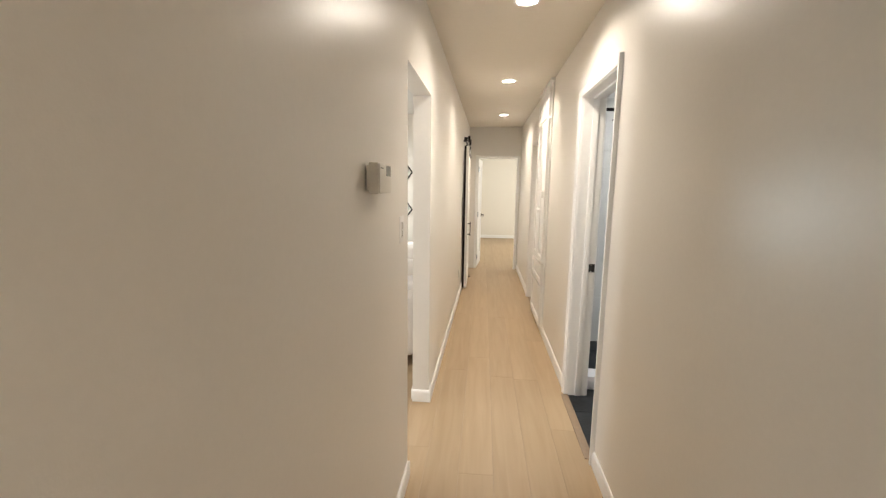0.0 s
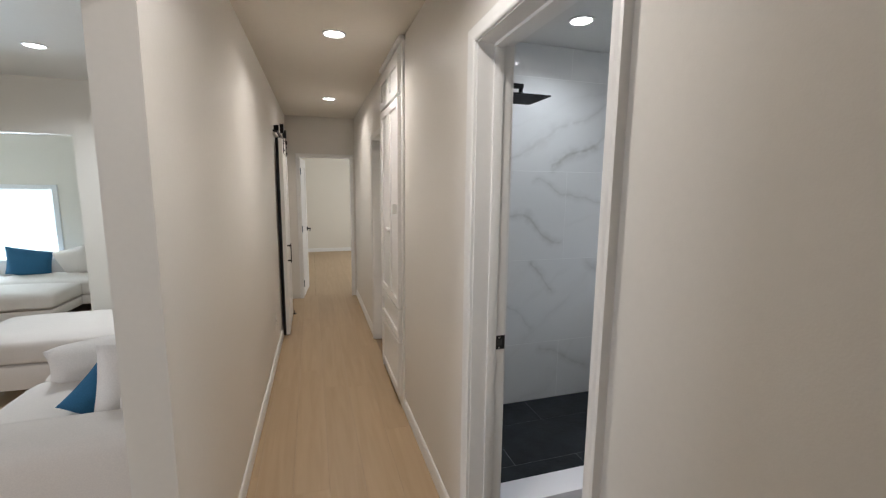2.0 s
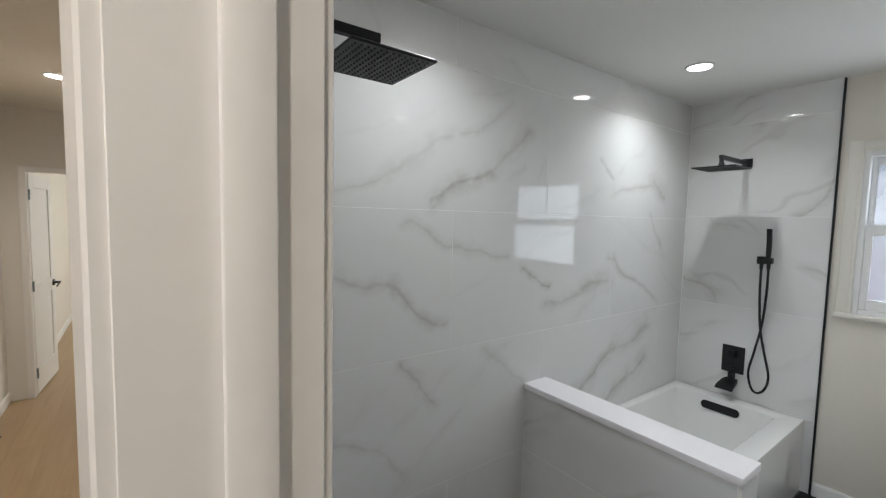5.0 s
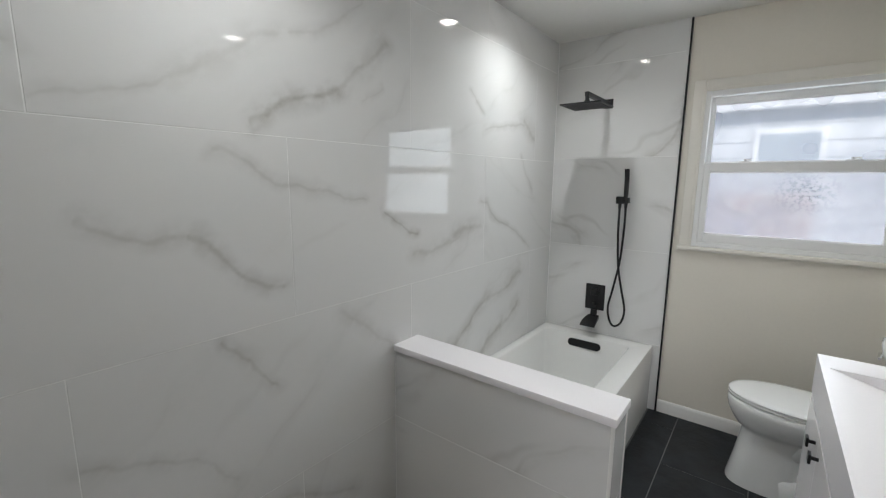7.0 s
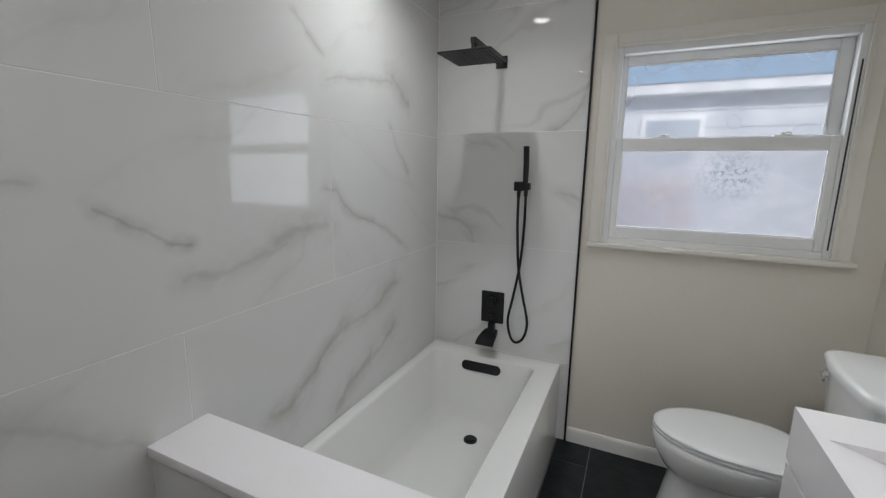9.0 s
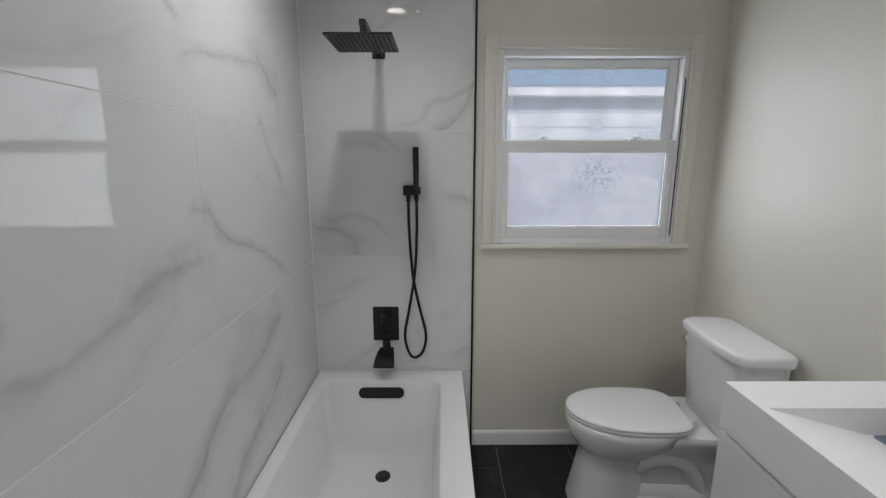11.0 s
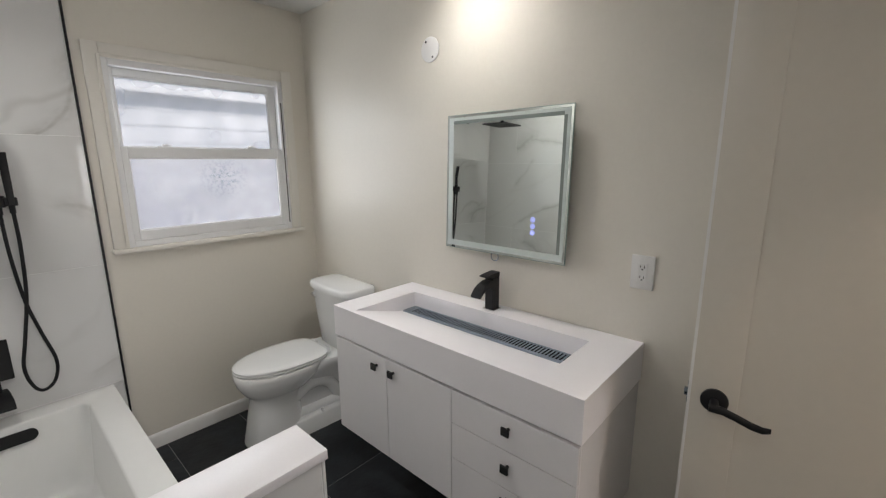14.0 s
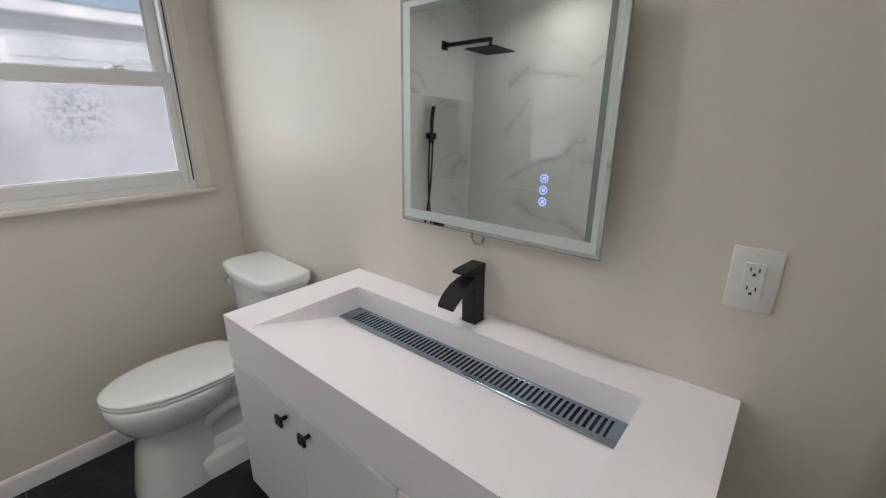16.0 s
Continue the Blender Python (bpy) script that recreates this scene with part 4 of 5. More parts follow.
bmesh.ops.bevel(bm, geom=[e for e in bm.edges if abs(e.verts[0].co.x - e.verts[1].co.x) > 0.005], offset=0.0265, segments=8, profile=0.5, affect="EDGES")
for v in bm.verts:
    v.co = Matrix.Translation((4.279, 5.012, 0.398)) @ Matrix.Rotation(radians(12), 4, "Y") @ v.co
part("overflow_cover", bm, BLACK, tub, "black overflow cover")

solid("tile_edge_trim", boxes((4.402, BXE - 0.001, 4.536, 4.546, 0.0, CEIL - 0.001, 0.001, 1)), BLACK, "thin black metal edge trim beside the tiles", "trim")


# ---- shower fittings ----
def rain_head(name, wx, sx, cx, cy, z, az, label):
    """Square rain head on a wall arm. wx: wall face, sx: the way it stands off."""
    t = thing(name, (wx, cy, az), label, "shower head")
    part("flange", boxes((min(wx, wx + sx * 0.012), max(wx, wx + sx * 0.012), cy - 0.03, cy + 0.03, az - 0.03, az + 0.03, 0.002, 1)), BLACK, t)
    bm = boxes((min(wx, cx - sx * -0.012), max(wx, cx - sx * -0.012), cy - 0.0125, cy + 0.0125, az - 0.0125, az + 0.0125, 0.002, 1))
    part("arm", bm, BLACK, t)
    bm = bmesh.new()
    cyl(bm, (cx, cy, az - 0.01), (cx, cy, z + 0.032), 0.012, n=18)
    bmesh.ops.create_uvsphere(bm, u_segments=18, v_segments=10, radius=0.017, matrix=Matrix.Translation((cx, cy, z + 0.028)))
    cyl(bm, (cx, cy, z + 0.020), (cx, cy, z + 0.006), 0.018, 0.026, n=24)
    part("swivel", bm, BLACK, t)
    head = part("head_plate", boxes((cx - 0.121, cx + 0.121, cy - 0.121, cy + 0.121, z, z + 0.008, 0.002, 1)), BLACK, t)
    bm = bmesh.new()
    for i in range(13):
        for j in range(13):
            x, y = cx + (i - 6) * 0.0172, cy + (j - 6) * 0.0172
            bmesh.ops.create_cone(bm, cap_ends=True, segments=6, radius1=0.0022, radius2=0.0036, depth=0.004, matrix=Matrix.Translation((x, y, z - 0.002)))
    part("nozzle_field", bm, RUBBER, head, "rows of rubber nozzles")
    return t


rain_head("rain_shower", 4.408, -1, 3.995, 4.995, 1.990, 2.062, "square black rain shower head over the bathtub")
rain_head("rain_shower", 1.226, 1, 1.62, 4.94, 2.055, 2.125, "square black rain shower head in the walk-in shower")


def hand_shower(name, wx, sx, y, z, low, label, swing=0.06, reach=1.0):
    """Black hand shower in a wall holder with its hanging hose."""
    t = thing(name, (wx, y, z), label, "hand shower")
    X = lambda d: wx + sx * d * reach
    bm = bmesh.new()
    box(bm, min(X(0), X(0.05)), max(X(0), X(0.05)), y + 0.006, y + 0.054, z - 0.024, z + 0.024, 0.003, 1)
    box(bm, min(X(0.02), X(0.062)), max(X(0.02), X(0.062)), y - 0.030, y + 0.012, z - 0.018, z + 0.018, 0.003, 1)
    part("holder", bm, BLACK, t, "square black wall bracket")
    bm = bmesh.new()
    rings = []
    for s, lean, hw, hh in ((-0.01, 0.0, 0.011, 0.009), (0.05, -0.002, 0.013, 0.009), (0.11, -0.003, 0.0135, 0.009), (0.125, -0.001, 0.0135, 0.009), (0.205, 0.012, 0.014, 0.009)):
        cx = X(0.060 + lean)
        rings.append([(cx + hh * a, y - 0.010 + hw * b, z + s) for a, b in ((1, 0.7), (0.7, 1), (-0.7, 1), (-1, 0.7), (-1, -0.7), (-0.7, -1), (0.7, -1), (1, -0.7))])
    loft(bm, rings)
    part("handset", bm, BLACK, t)
    pts = [(X(0.042), y - 0.010, z - 0.02), (X(0.040), y - 0.010, z - 0.20), (X(0.034), y + 0.004, z - 0.42), (X(0.030), y + swing * 0.62, z - 0.62), (X(0.030), y + swing, low + 0.13), (X(0.030), y + swing * 0.72, low + 0.035), (X(0.030), y + 0.010, low),
           (X(0.030), y - swing * 0.72 + 0.01, low + 0.035), (X(0.030), y - swing + 0.01, low + 0.13), (X(0.032), y - swing * 0.3, z - 0.60), (X(0.034), y + 0.012, z - 0.44), (X(0.034), y + 0.028, z - 0.22), (X(0.034), y + 0.030, z - 0.02)]
    part("hose", tube(bmesh.new(), smooth_curve(pts), 0.0072), BLACK, t, "flexible black hose")
    bm = bmesh.new()
    cyl(bm, (X(0.034), y + 0.030, z - 0.055), (X(0.034), y + 0.030, z - 0.02), 0.0105, n=14)
    cyl(bm, (X(0.042), y - 0.010, z - 0.05), (X(0.042), y - 0.010, z - 0.008), 0.0105, n=14)
    part("hose_nut", bm, BLACK, t)
    return t


hand_shower("hand_shower", 4.408, -1, 4.835, 1.425, 0.545, "black hand shower with hanging hose above the tub")
hand_shower("hand_shower", 1.226, 1, 5.01, 1.160, 0.45, "black hand shower with hose on the shower wall", -0.06, 1.22)

vt = thing("tub_filler", (4.408, 4.995, 0.72), "square black bath valve plate with a waterfall spout", "faucet")
plate = part("valve_plate", boxes((4.399, 4.408, 4.929, 5.063, 0.632, 0.818, 0.002, 1)), BLACK, vt)
part("handle", boxes((4.362, 4.400, 4.972, 5.018, 0.745, 0.790, 0.003, 1)), BLACK, plate)
part("diverter", cyl(bmesh.new(), (4.399, 4.995, 0.67), (4.375, 4.995, 0.67), 0.014), BLACK, plate)
part("spout_neck", boxes((4.376, 4.408, 4.976, 5.014, 0.545, 0.634, 0.003, 1)), BLACK, vt)
bm = bmesh.new()
rings = []
for x, zt, zb, hwid in ((4.408, 0.590, 0.560, 0.034), (4.36, 0.588, 0.560, 0.042), (4.30, 0.570, 0.556, 0.050), (4.265, 0.548, 0.540, 0.052)):
    rings.append([(x, 4.995 - hwid, zb), (x, 4.995 + hwid, zb), (x, 4.995 + hwid, zt), (x, 4.995 - hwid, zt)])
loft(bm, rings)
part("spout", bm, BLACK, vt, "waterfall spout")
sv = thing("shower_valve", (1.226, 5.0, 0.95), "square black shower valve plate with a lever", "faucet")
pl = part("valve_plate", boxes((1.226, 1.235, 4.94, 5.06, 0.86, 1.02, 0.002, 1)), BLACK, sv)
part("handle", boxes((1.234, 1.284, 4.98, 5.02, 0.95, 0.985, 0.004, 2)), BLACK, pl)
part("handle", boxes((1.234, 1.272, 4.982, 5.018, 0.885, 0.915, 0.004, 2)), BLACK, pl)

# ---- window ----
win = thing("window_1", (BXE + 0.06, (WY0 + WY1) / 2, WZ0), "white vinyl double-hung window, closed, with frosted panes", "window", kind="structure")
cw = 0.062
part("casing", boxes((BXE - 0.020, BXE, WY0 - cw, WY0, WZ0, WZ1 + cw, 0.004, 2)), CASING_PAINT, win)
part("casing", boxes((BXE - 0.020, BXE, WY1, WY1 + cw, WZ0, WZ1 + cw, 0.004, 2)), CASING_PAINT, win)
part("casing", boxes((BXE - 0.019, BXE, WY0, WY1, WZ1, WZ1 + cw, 0.004, 2)), CASING_PAINT, win)
part("casing_bead", boxes((BXE - 0.028, BXE - 0.018, WY0 - 0.012, WY0 + 0.004, WZ0 + 0.001, WZ1 + 0.01, 0.003, 2), (BXE - 0.028, BXE - 0.018, WY1 - 0.004, WY1 + 0.012, WZ0 + 0.001, WZ1 + 0.01, 0.003, 2),
     (BXE - 0.028, BXE - 0.018, WY0 + 0.004, WY1 - 0.004, WZ1 - 0.004, WZ1 + 0.012, 0.003, 2)), CASING_PAINT, win)
part("window_sill", boxes((BXE - 0.040, BXE + 0.03, WY0 - cw - 0.018, WY1 + cw + 0.006, WZ0 - 0.024, WZ0, 0.005, 3)), CASING_PAINT, win)
part("apron", boxes((BXE - 0.008, BXE, WY0 - cw, WY1 + cw - 0.004, WZ0 - 0.032, WZ0 - 0.025)), CASING_PAINT, win)
fx0, fx1 = BXE - 0.014, BXE + 0.10
fr = part("window_frame", boxes((fx0, fx1, WY0, WY0 + 0.030, WZ0, WZ1, 0.003, 1), (fx0, fx1, WY1 - 0.030, WY1, WZ0, WZ1, 0.003, 1), (fx0, fx1, WY0 + 0.03, WY1 - 0.03, WZ1 - 0.035, WZ1, 0.003, 1), (fx0, fx1, WY0 + 0.03, WY1 - 0.03, WZ0 - 0.0, WZ0 + 0.03, 0.003, 1)), VINYL, win)
part("track", boxes((fx0 - 0.001, fx0 + 0.004, WY0 + 0.012, WY0 + 0.018, WZ0 + 0.04, WZ1 - 0.13)), SLOT, fr, "dark sash track")


def sash(x0, x1, y0, y1, z0, z1, gy0, gy1, gz0, gz1, glass):
    s = part("sash", boxes((x0, x1, y0, gy0, z0, z1, 0.003, 1), (x0, x1, gy1, y1, z0, z1, 0.003, 1), (x0, x1, gy0, gy1, z0, gz0, 0.003, 1), (x0, x1, gy0, gy1, gz1, z1, 0.003, 1)), VINYL, win)
    p = part("pane", boxes(((x0 + x1) / 2 - 0.002, (x0 + x1) / 2 + 0.002, gy0 - 0.004, gy1 + 0.004, gz0 - 0.004, gz1 + 0.004)), glass, s, "frosted window pane")
    p.visible_shadow = False
    part("glazing_bead", boxes((x0 + 0.004, x0 + 0.012, gy0 - 0.001, gy0 + 0.006, gz0, gz1), (x0 + 0.004, x0 + 0.012, gy1 - 0.006, gy1 + 0.001, gz0, gz1), (x0 + 0.004, x0 + 0.012, gy0 + 0.006, gy1 - 0.006, gz0 - 0.001, gz0 + 0.006), (x0 + 0.004, x0 + 0.012, gy0 + 0.006, gy1 - 0.006, gz1 - 0.006, gz1 + 0.001)), VINYL, s)
    return s


sash(fx0 + 0.045, fx0 + 0.075, WY0 + 0.03, WY1 - 0.03, 1.625, WZ1 - 0.035, 3.605, 4.385, 1.665, 2.005, CLEAR)
low = sash(fx0 + 0.006, fx0 + 0.042, WY0 + 0.03, WY1 - 0.03, WZ0 + 0.03, 1.665, 3.592, 4.376, 1.238, 1.610, FROSTED)
for yy in (4.205, 3.752):
    bm = bmesh.new()
    box(bm, fx0 + 0.012, fx0 + 0.036, yy - 0.034, yy + 0.034, 1.664, 1.672, 0.002, 1)
    cyl(bm, (fx0 + 0.024, yy, 1.671), (fx0 + 0.024, yy, 1.682), 0.013, n=18)
    box(bm, fx0 + 0.006, fx0 + 0.020, yy - 0.028, yy + 0.006, 1.675, 1.682, 0.002, 1)
    part("sash_lock", bm, VINYL, low)

# ---- outside the window ----
house = thing("neighbour_house", (9.4, 4.0, -0.5), "pale neighbouring house with a white eave and a window", "house")
part("wall", boxes((9.1, 13.0, -6.0, 14.0, -0.5, 2.60)), SIDING, house)
part("fascia", boxes((8.90, 8.94, -6.3, 14.3, 2.56, 2.70, 0.004, 1)), VINYL, house, "white eave board")
part("soffit", boxes((8.94, 9.1, -6.3, 14.3, 2.57, 2.60)), VINYL, house)
bm = bmesh.new()
loft(bm, [[(8.88, -6.4, 2.705), (11.0, -6.4, 2.95), (13.2, -6.4, 2.705)], [(8.88, 14.4, 2.705), (11.0, 14.4, 2.95), (13.2, 14.4, 2.705)]])
part("roof", bm, ROOFING, house, smooth=0)
for k in range(9):
    part("siding_board", boxes((9.082, 9.1, -6.0, 14.0, 0.55 + 0.225 * k, 0.765 + 0.225 * k, 0.004, 1)), SIDING, house)
nw = part("window", boxes((9.05, 9.10, 3.55, 4.35, 1.55, 2.30, 0.004, 1)), VINYL, house)
part("pane", boxes((9.04, 9.052, 3.62, 4.28, 1.62, 2.23)), GLASS_DARK, nw)
part("red_panel", boxes((9.06, 9.082, 3.6, 5.6, 0.6, 1.40)), BRICKISH, house, "reddish panel on the wall")
ground = solid("ground", boxes((-400, 400, -400, 400, -0.62, -0.5)), CONCRETE, "pale concrete ground outside", "ground")

# ---- vanity ----
van = thing("vanity_cabinet", (2.82, BY0, 0.29), "white gloss wall-hung vanity cabinet with doors and drawers", "cabinet")
vx0, vx1, vf, vz0, vz1 = 2.213, 3.432, 3.850, 0.295, 0.776
# carcass coloured dark so the joints round the fronts look shaded
part("carcass", boxes((vx0 + 0.016, vx1 - 0.016, BY0, vf - 0.06, vz0 + 0.016, vz1 - 0.004)), GAP_SHADE, van, "board behind the fronts, coloured dark as the shade in the gaps")
part("side_panel", boxes((vx0, vx0 + 0.016, BY0, vf, vz0, vz1 - 0.004, 0.001, 1)), LACQUER, van)
part("side_panel", boxes((vx1 - 0.016, vx1, BY0, vf, vz0, vz1 - 0.004, 0.001, 1)), LACQUER, van)
part("bottom_panel", boxes((vx0 + 0.016, vx1 - 0.016, BY0, vf, vz0, vz0 + 0.016)), LACQUER, van)
part("divider", boxes((2.695, 2.711, vf - 0.06, vf, vz0 + 0.016, vz1 - 0.004)), LACQUER, van)


def knob(parent, x, z):
    bm = boxes((x - 0.0155, x + 0.0155, vf + 0.036, vf + 0.044, z - 0.0155, z + 0.0155, 0.002, 1))
    cyl(bm, (x, vf + 0.016, z), (x, vf + 0.037, z), 0.006, n=12)
    part("knob", bm, BLACK, parent, "square black knob")


SM = 3.068
for a, b, kx in ((SM + 0.0015, vx1, 3.128), (2.7045, SM - 0.0015, 3.020)):
    d = part("door", boxes((a, b, vf + 0.001, vf + 0.018, vz0, vz1 - 0.011, 0.001, 1)), LACQUER, van)
    knob(d, kx, 0.718)
for z0, z1 in ((0.6345, 0.765), (0.4895, 0.6315), (vz0, 0.4865)):
    d = part("drawer", boxes((vx0, 2.7005, vf + 0.001, vf + 0.018, z0, z1, 0.001, 1)), LACQUER, van)
    knob(d, 2.453, (z0 + z1) / 2 + (0.018 if z0 > 0.4 else 0.06))

top = thing("stone_sink", (2.82, BY0, vz1), "thick white stone vanity top with a sloped ramp basin", "sink")
x0, x1, yb, yf, z0, z1 = 2.207, 3.437, BY0, 3.868, 0.777, 0.921
ax0, ax1, ay0, ay1 = 2.362, 3.297, 3.474, 3.846
gz, gy = 0.842, 3.572
bm = bmesh.new()
P = {}


def vtx(x, y, z):
    k = (round(x, 4), round(y, 4), round(z, 4))
    if k not in P:
        P[k] = bm.verts.new(k)
    return P[k]


def quad(*pts):
    bm.faces.new([vtx(*p) for p in pts])


quad((x0, yb, z0), (x1, yb, z0), (x1, yf, z0), (x0, yf, z0))
for (p, q) in (((x0, yb), (x1, yb)), ((x1, yb), (x1, yf)), ((x1, yf), (x0, yf)), ((x0, yf), (x0, yb))):
    quad((*p, z0), (*q, z0), (*q, z1), (*p, z1))
quad((x0, yb, z1), (x1, yb, z1), (ax1, ay0, z1), (ax0, ay0, z1))
quad((x1, yb, z1), (x1, yf, z1), (ax1, ay1, z1), (ax1, ay0, z1))
quad((x1, yf, z1), (x0, yf, z1), (ax0, ay1, z1), (ax1, ay1, z1))
quad((x0, yf, z1), (x0, yb, z1), (ax0, ay0, z1), (ax0, ay1, z1))
quad((ax0, ay0, z1), (ax1, ay0, z1), (ax1, ay0, gz), (ax0, ay0, gz))
quad((ax0, ay1, z1), (ax1, ay1, z1), (ax1, gy, gz), (ax0, gy, gz))
for ax in (ax0, ax1):
    bm.faces.new([vtx(ax, ay0, z1), vtx(ax, ay0, gz), vtx(ax, gy, gz), vtx(ax, ay1, z1)])
quad((ax0, ay0, gz), (ax1, ay0, gz), (ax1, gy, gz), (ax0, gy, gz))
bmesh.ops.bevel(bm, geom=[e for e in bm.edges if len(e.link_faces) == 2 and e.calc_face_angle(0) > 0.12], offset=0.0022, segments=2, profile=0.5, affect="EDGES")
slab = part("slab", bm, QUARTZ, top, smooth=30)
gr = part("drain_grille", boxes((ax0 + 0.012, ax1 - 0.012, ay0 + 0.006, ay0 + 0.018, gz + 0.001, gz + 0.008, 0.001, 1), (ax0 + 0.012, ax1 - 0.012, gy - 0.020, gy - 0.004, gz + 0.001, gz + 0.008, 0.001, 1),
          (ax0 + 0.012, ax0 + 0.045, ay0 + 0.018, gy - 0.020, gz + 0.001, gz + 0.008), (ax1 - 0.060, ax1 - 0.012, ay0 + 0.018, gy - 0.020, gz + 0.001, gz + 0.008)), STEEL, top, "brushed steel slotted drain grille")
part("drain_trough", boxes((ax0 + 0.02, ax1 - 0.02, ay0 + 0.012, gy - 0.010, gz + 0.0006, gz + 0.0022)), DARK, top, "dark drain trough")
xs = ax0 + 0.055
while xs < ax1 - 0.066:
    part("grille_bar", boxes((xs - 0.0036, xs + 0.0036, ay0 + 0.017, gy - 0.019, gz + 0.002, gz + 0.0075)), STEEL, gr, smooth=0)
    xs += 0.0150

fa = thing("sink_faucet", (2.847, 3.42, z1), "matte black single-hole waterfall faucet on the vanity top", "faucet")
fx, fy = 2.847, 3.418
part("base_plate", boxes((fx - 0.030, fx + 0.030, fy - 0.030, fy + 0.030, z1 - 0.001, z1 + 0.004, 0.001, 1)), CHROME, fa, "thin chrome base ring")
part("column", boxes((fx - 0.022, fx + 0.022, fy - 0.026, fy + 0.024, z1 + 0.003, z1 + 0.150, 0.002, 1)), BLACK, fa)
bm = bmesh.new()
rings = []
for s, zt, zb, hwid in ((0.0, 0.140, 0.106, 0.022), (0.032, 0.138, 0.110, 0.023), (0.066, 0.127, 0.106, 0.025), (0.092, 0.110, 0.093, 0.026), (0.112, 0.088, 0.078, 0.026)):
    y = fy + 0.010 + s
    rings.append([(fx - hwid, y, z1 + zb), (fx + hwid, y, z1 + zb), (fx + hwid, y, z1 + zt), (fx - hwid, y, z1 + zt)])
part("spout", loft(bm, rings), BLACK, fa)
bm = bmesh.new()
loft(bm, [[(fx - 0.022, fy - 0.026, z1 + 0.152), (fx + 0.022, fy - 0.026, z1 + 0.152), (fx + 0.022, fy - 0.026, z1 + 0.172), (fx - 0.022, fy - 0.026, z1 + 0.172)],
          [(fx - 0.022, fy + 0.030, z1 + 0.154), (fx + 0.022, fy + 0.030, z1 + 0.154), (fx + 0.022, fy + 0.030, z1 + 0.170), (fx - 0.022, fy + 0.030, z1 + 0.170)],
          [(fx - 0.021, fy + 0.068, z1 + 0.160), (fx + 0.021, fy + 0.068, z1 + 0.160), (fx + 0.021, fy + 0.068, z1 + 0.166), (fx - 0.021, fy + 0.068, z1 + 0.166)]])
part("handle", bm, BLACK, fa)

# ---- mirror ----
mi = thing("mirror", (2.81, BY0, 1.17), "square frameless mirror with a frosted light band and touch buttons", "mirror")
mx0, mx1, mz0, mz1, my = 2.504, 3.134, 1.173, 1.786, 3.412
part("back_box", boxes((mx0 + 0.05, mx1 - 0.05, BY0, my - 0.006, mz0 + 0.05, mz1 - 0.05)), STEEL, mi)
part("glass", boxes((mx0, mx1, my - 0.006, my, mz0, mz1, 0.0015, 1)), GLASS_EDGE, mi)
part("mirror_face", boxes((mx0 + 0.003, mx1 - 0.003, my - 0.0005, my + 0.0006, mz0 + 0.003, mz1 - 0.003)), MIRROR, mi)
i0, i1 = 0.012, 0.039
for band in ((mx0 + i0, mx0 + i1, mz0 + i0, mz1 - i0), (mx1 - i1, mx1 - i0, mz0 + i0, mz1 - i0), (mx0 + i1, mx1 - i1, mz0 + i0, mz0 + i1), (mx0 + i1, mx1 - i1, mz1 - i1, mz1 - i0)):
    part("frosted_band", boxes((band[0], band[1], my, my + 0.0012, band[2], band[3])), FROST, mi, "frosted glass band")
# strips on two sides imitate the band's dark reflection in the mirror
for band in ((mx0 + 0.026, mx0 + 0.040, mz0 + i1, mz1 - i1), (mx0 + i1, mx1 - i1, mz1 - 0.041, mz1 - 0.026)):
    part("gap_reflection_strip", boxes((band[0], band[1], my + 0.0002, my + 0.0017, band[2], band[3])), GAP_REFLECTION, mi, "dark strip inside the frosted band, painted as a reflection of the unlit gap")
for bz in (1.342, 1.315, 1.288):
    bm = bmesh.new()
    ringp = lambda r, d: [(2.656 + r * math.cos(2 * math.pi * k / 20), my + d, bz + r * math.sin(2 * math.pi * k / 20)) for k in range(20)]
    loft(bm, [ringp(0.0105, 0.0006), ringp(0.0105, 0.0014), ringp(0.0078, 0.0014), ringp(0.0078, 0.0006)], caps=False)
    box(bm, 2.652, 2.660, my + 0.0006, my + 0.0014, bz - 0.004, bz + 0.004)
    part("touch_button", bm, BUTTON, mi, "lit blue-white touch button")
mi.rotation_euler = (radians(1.75), 0, radians(-0.75))
hk = thing("wire_loop", (2.872, BY0, 1.14), "thin wire loop hanging below the mirror", "wire")
part("loop", tube(bmesh.new(), [(2.872 + 0.020 * math.sin(a), BY0 + 0.012, 1.152 - 0.020 * math.cos(a)) for a in (radians(-150 + 10 * k) for k in range(31))], 0.0022, 8), STEEL, hk)

cp = thing("cover_plate", (3.276, BY0, 2.105), "round white blank cover plate on the wall", "cover plate")
bm = bmesh.new()
cyl(bm, (3.276, BY0, 2.105), (3.276, BY0 + 0.004, 2.105), 0.057, n=40)
cyl(bm, (3.276, BY0 + 0.004, 2.105), (3.276, BY0 + 0.007, 2.105), 0.057, 0.052, n=40)
part("disc", bm, PLASTIC, cp)
for dx in (-0.036, 0.036):
    part("screw", cyl(bmesh.new(), (3.276 + dx * 0.6, BY0 + 0.0065, 2.105 + dx), (3.276 + dx * 0.6, BY0 + 0.0085, 2.105 + dx), 0.005, n=12), SLOT, cp)

# ---- toilet ----
to = thing("toilet", (3.945, 3.60, 0), "white two-piece toilet with a closed elongated lid", "toilet")
TCX, TKX = 3.995, 3.955


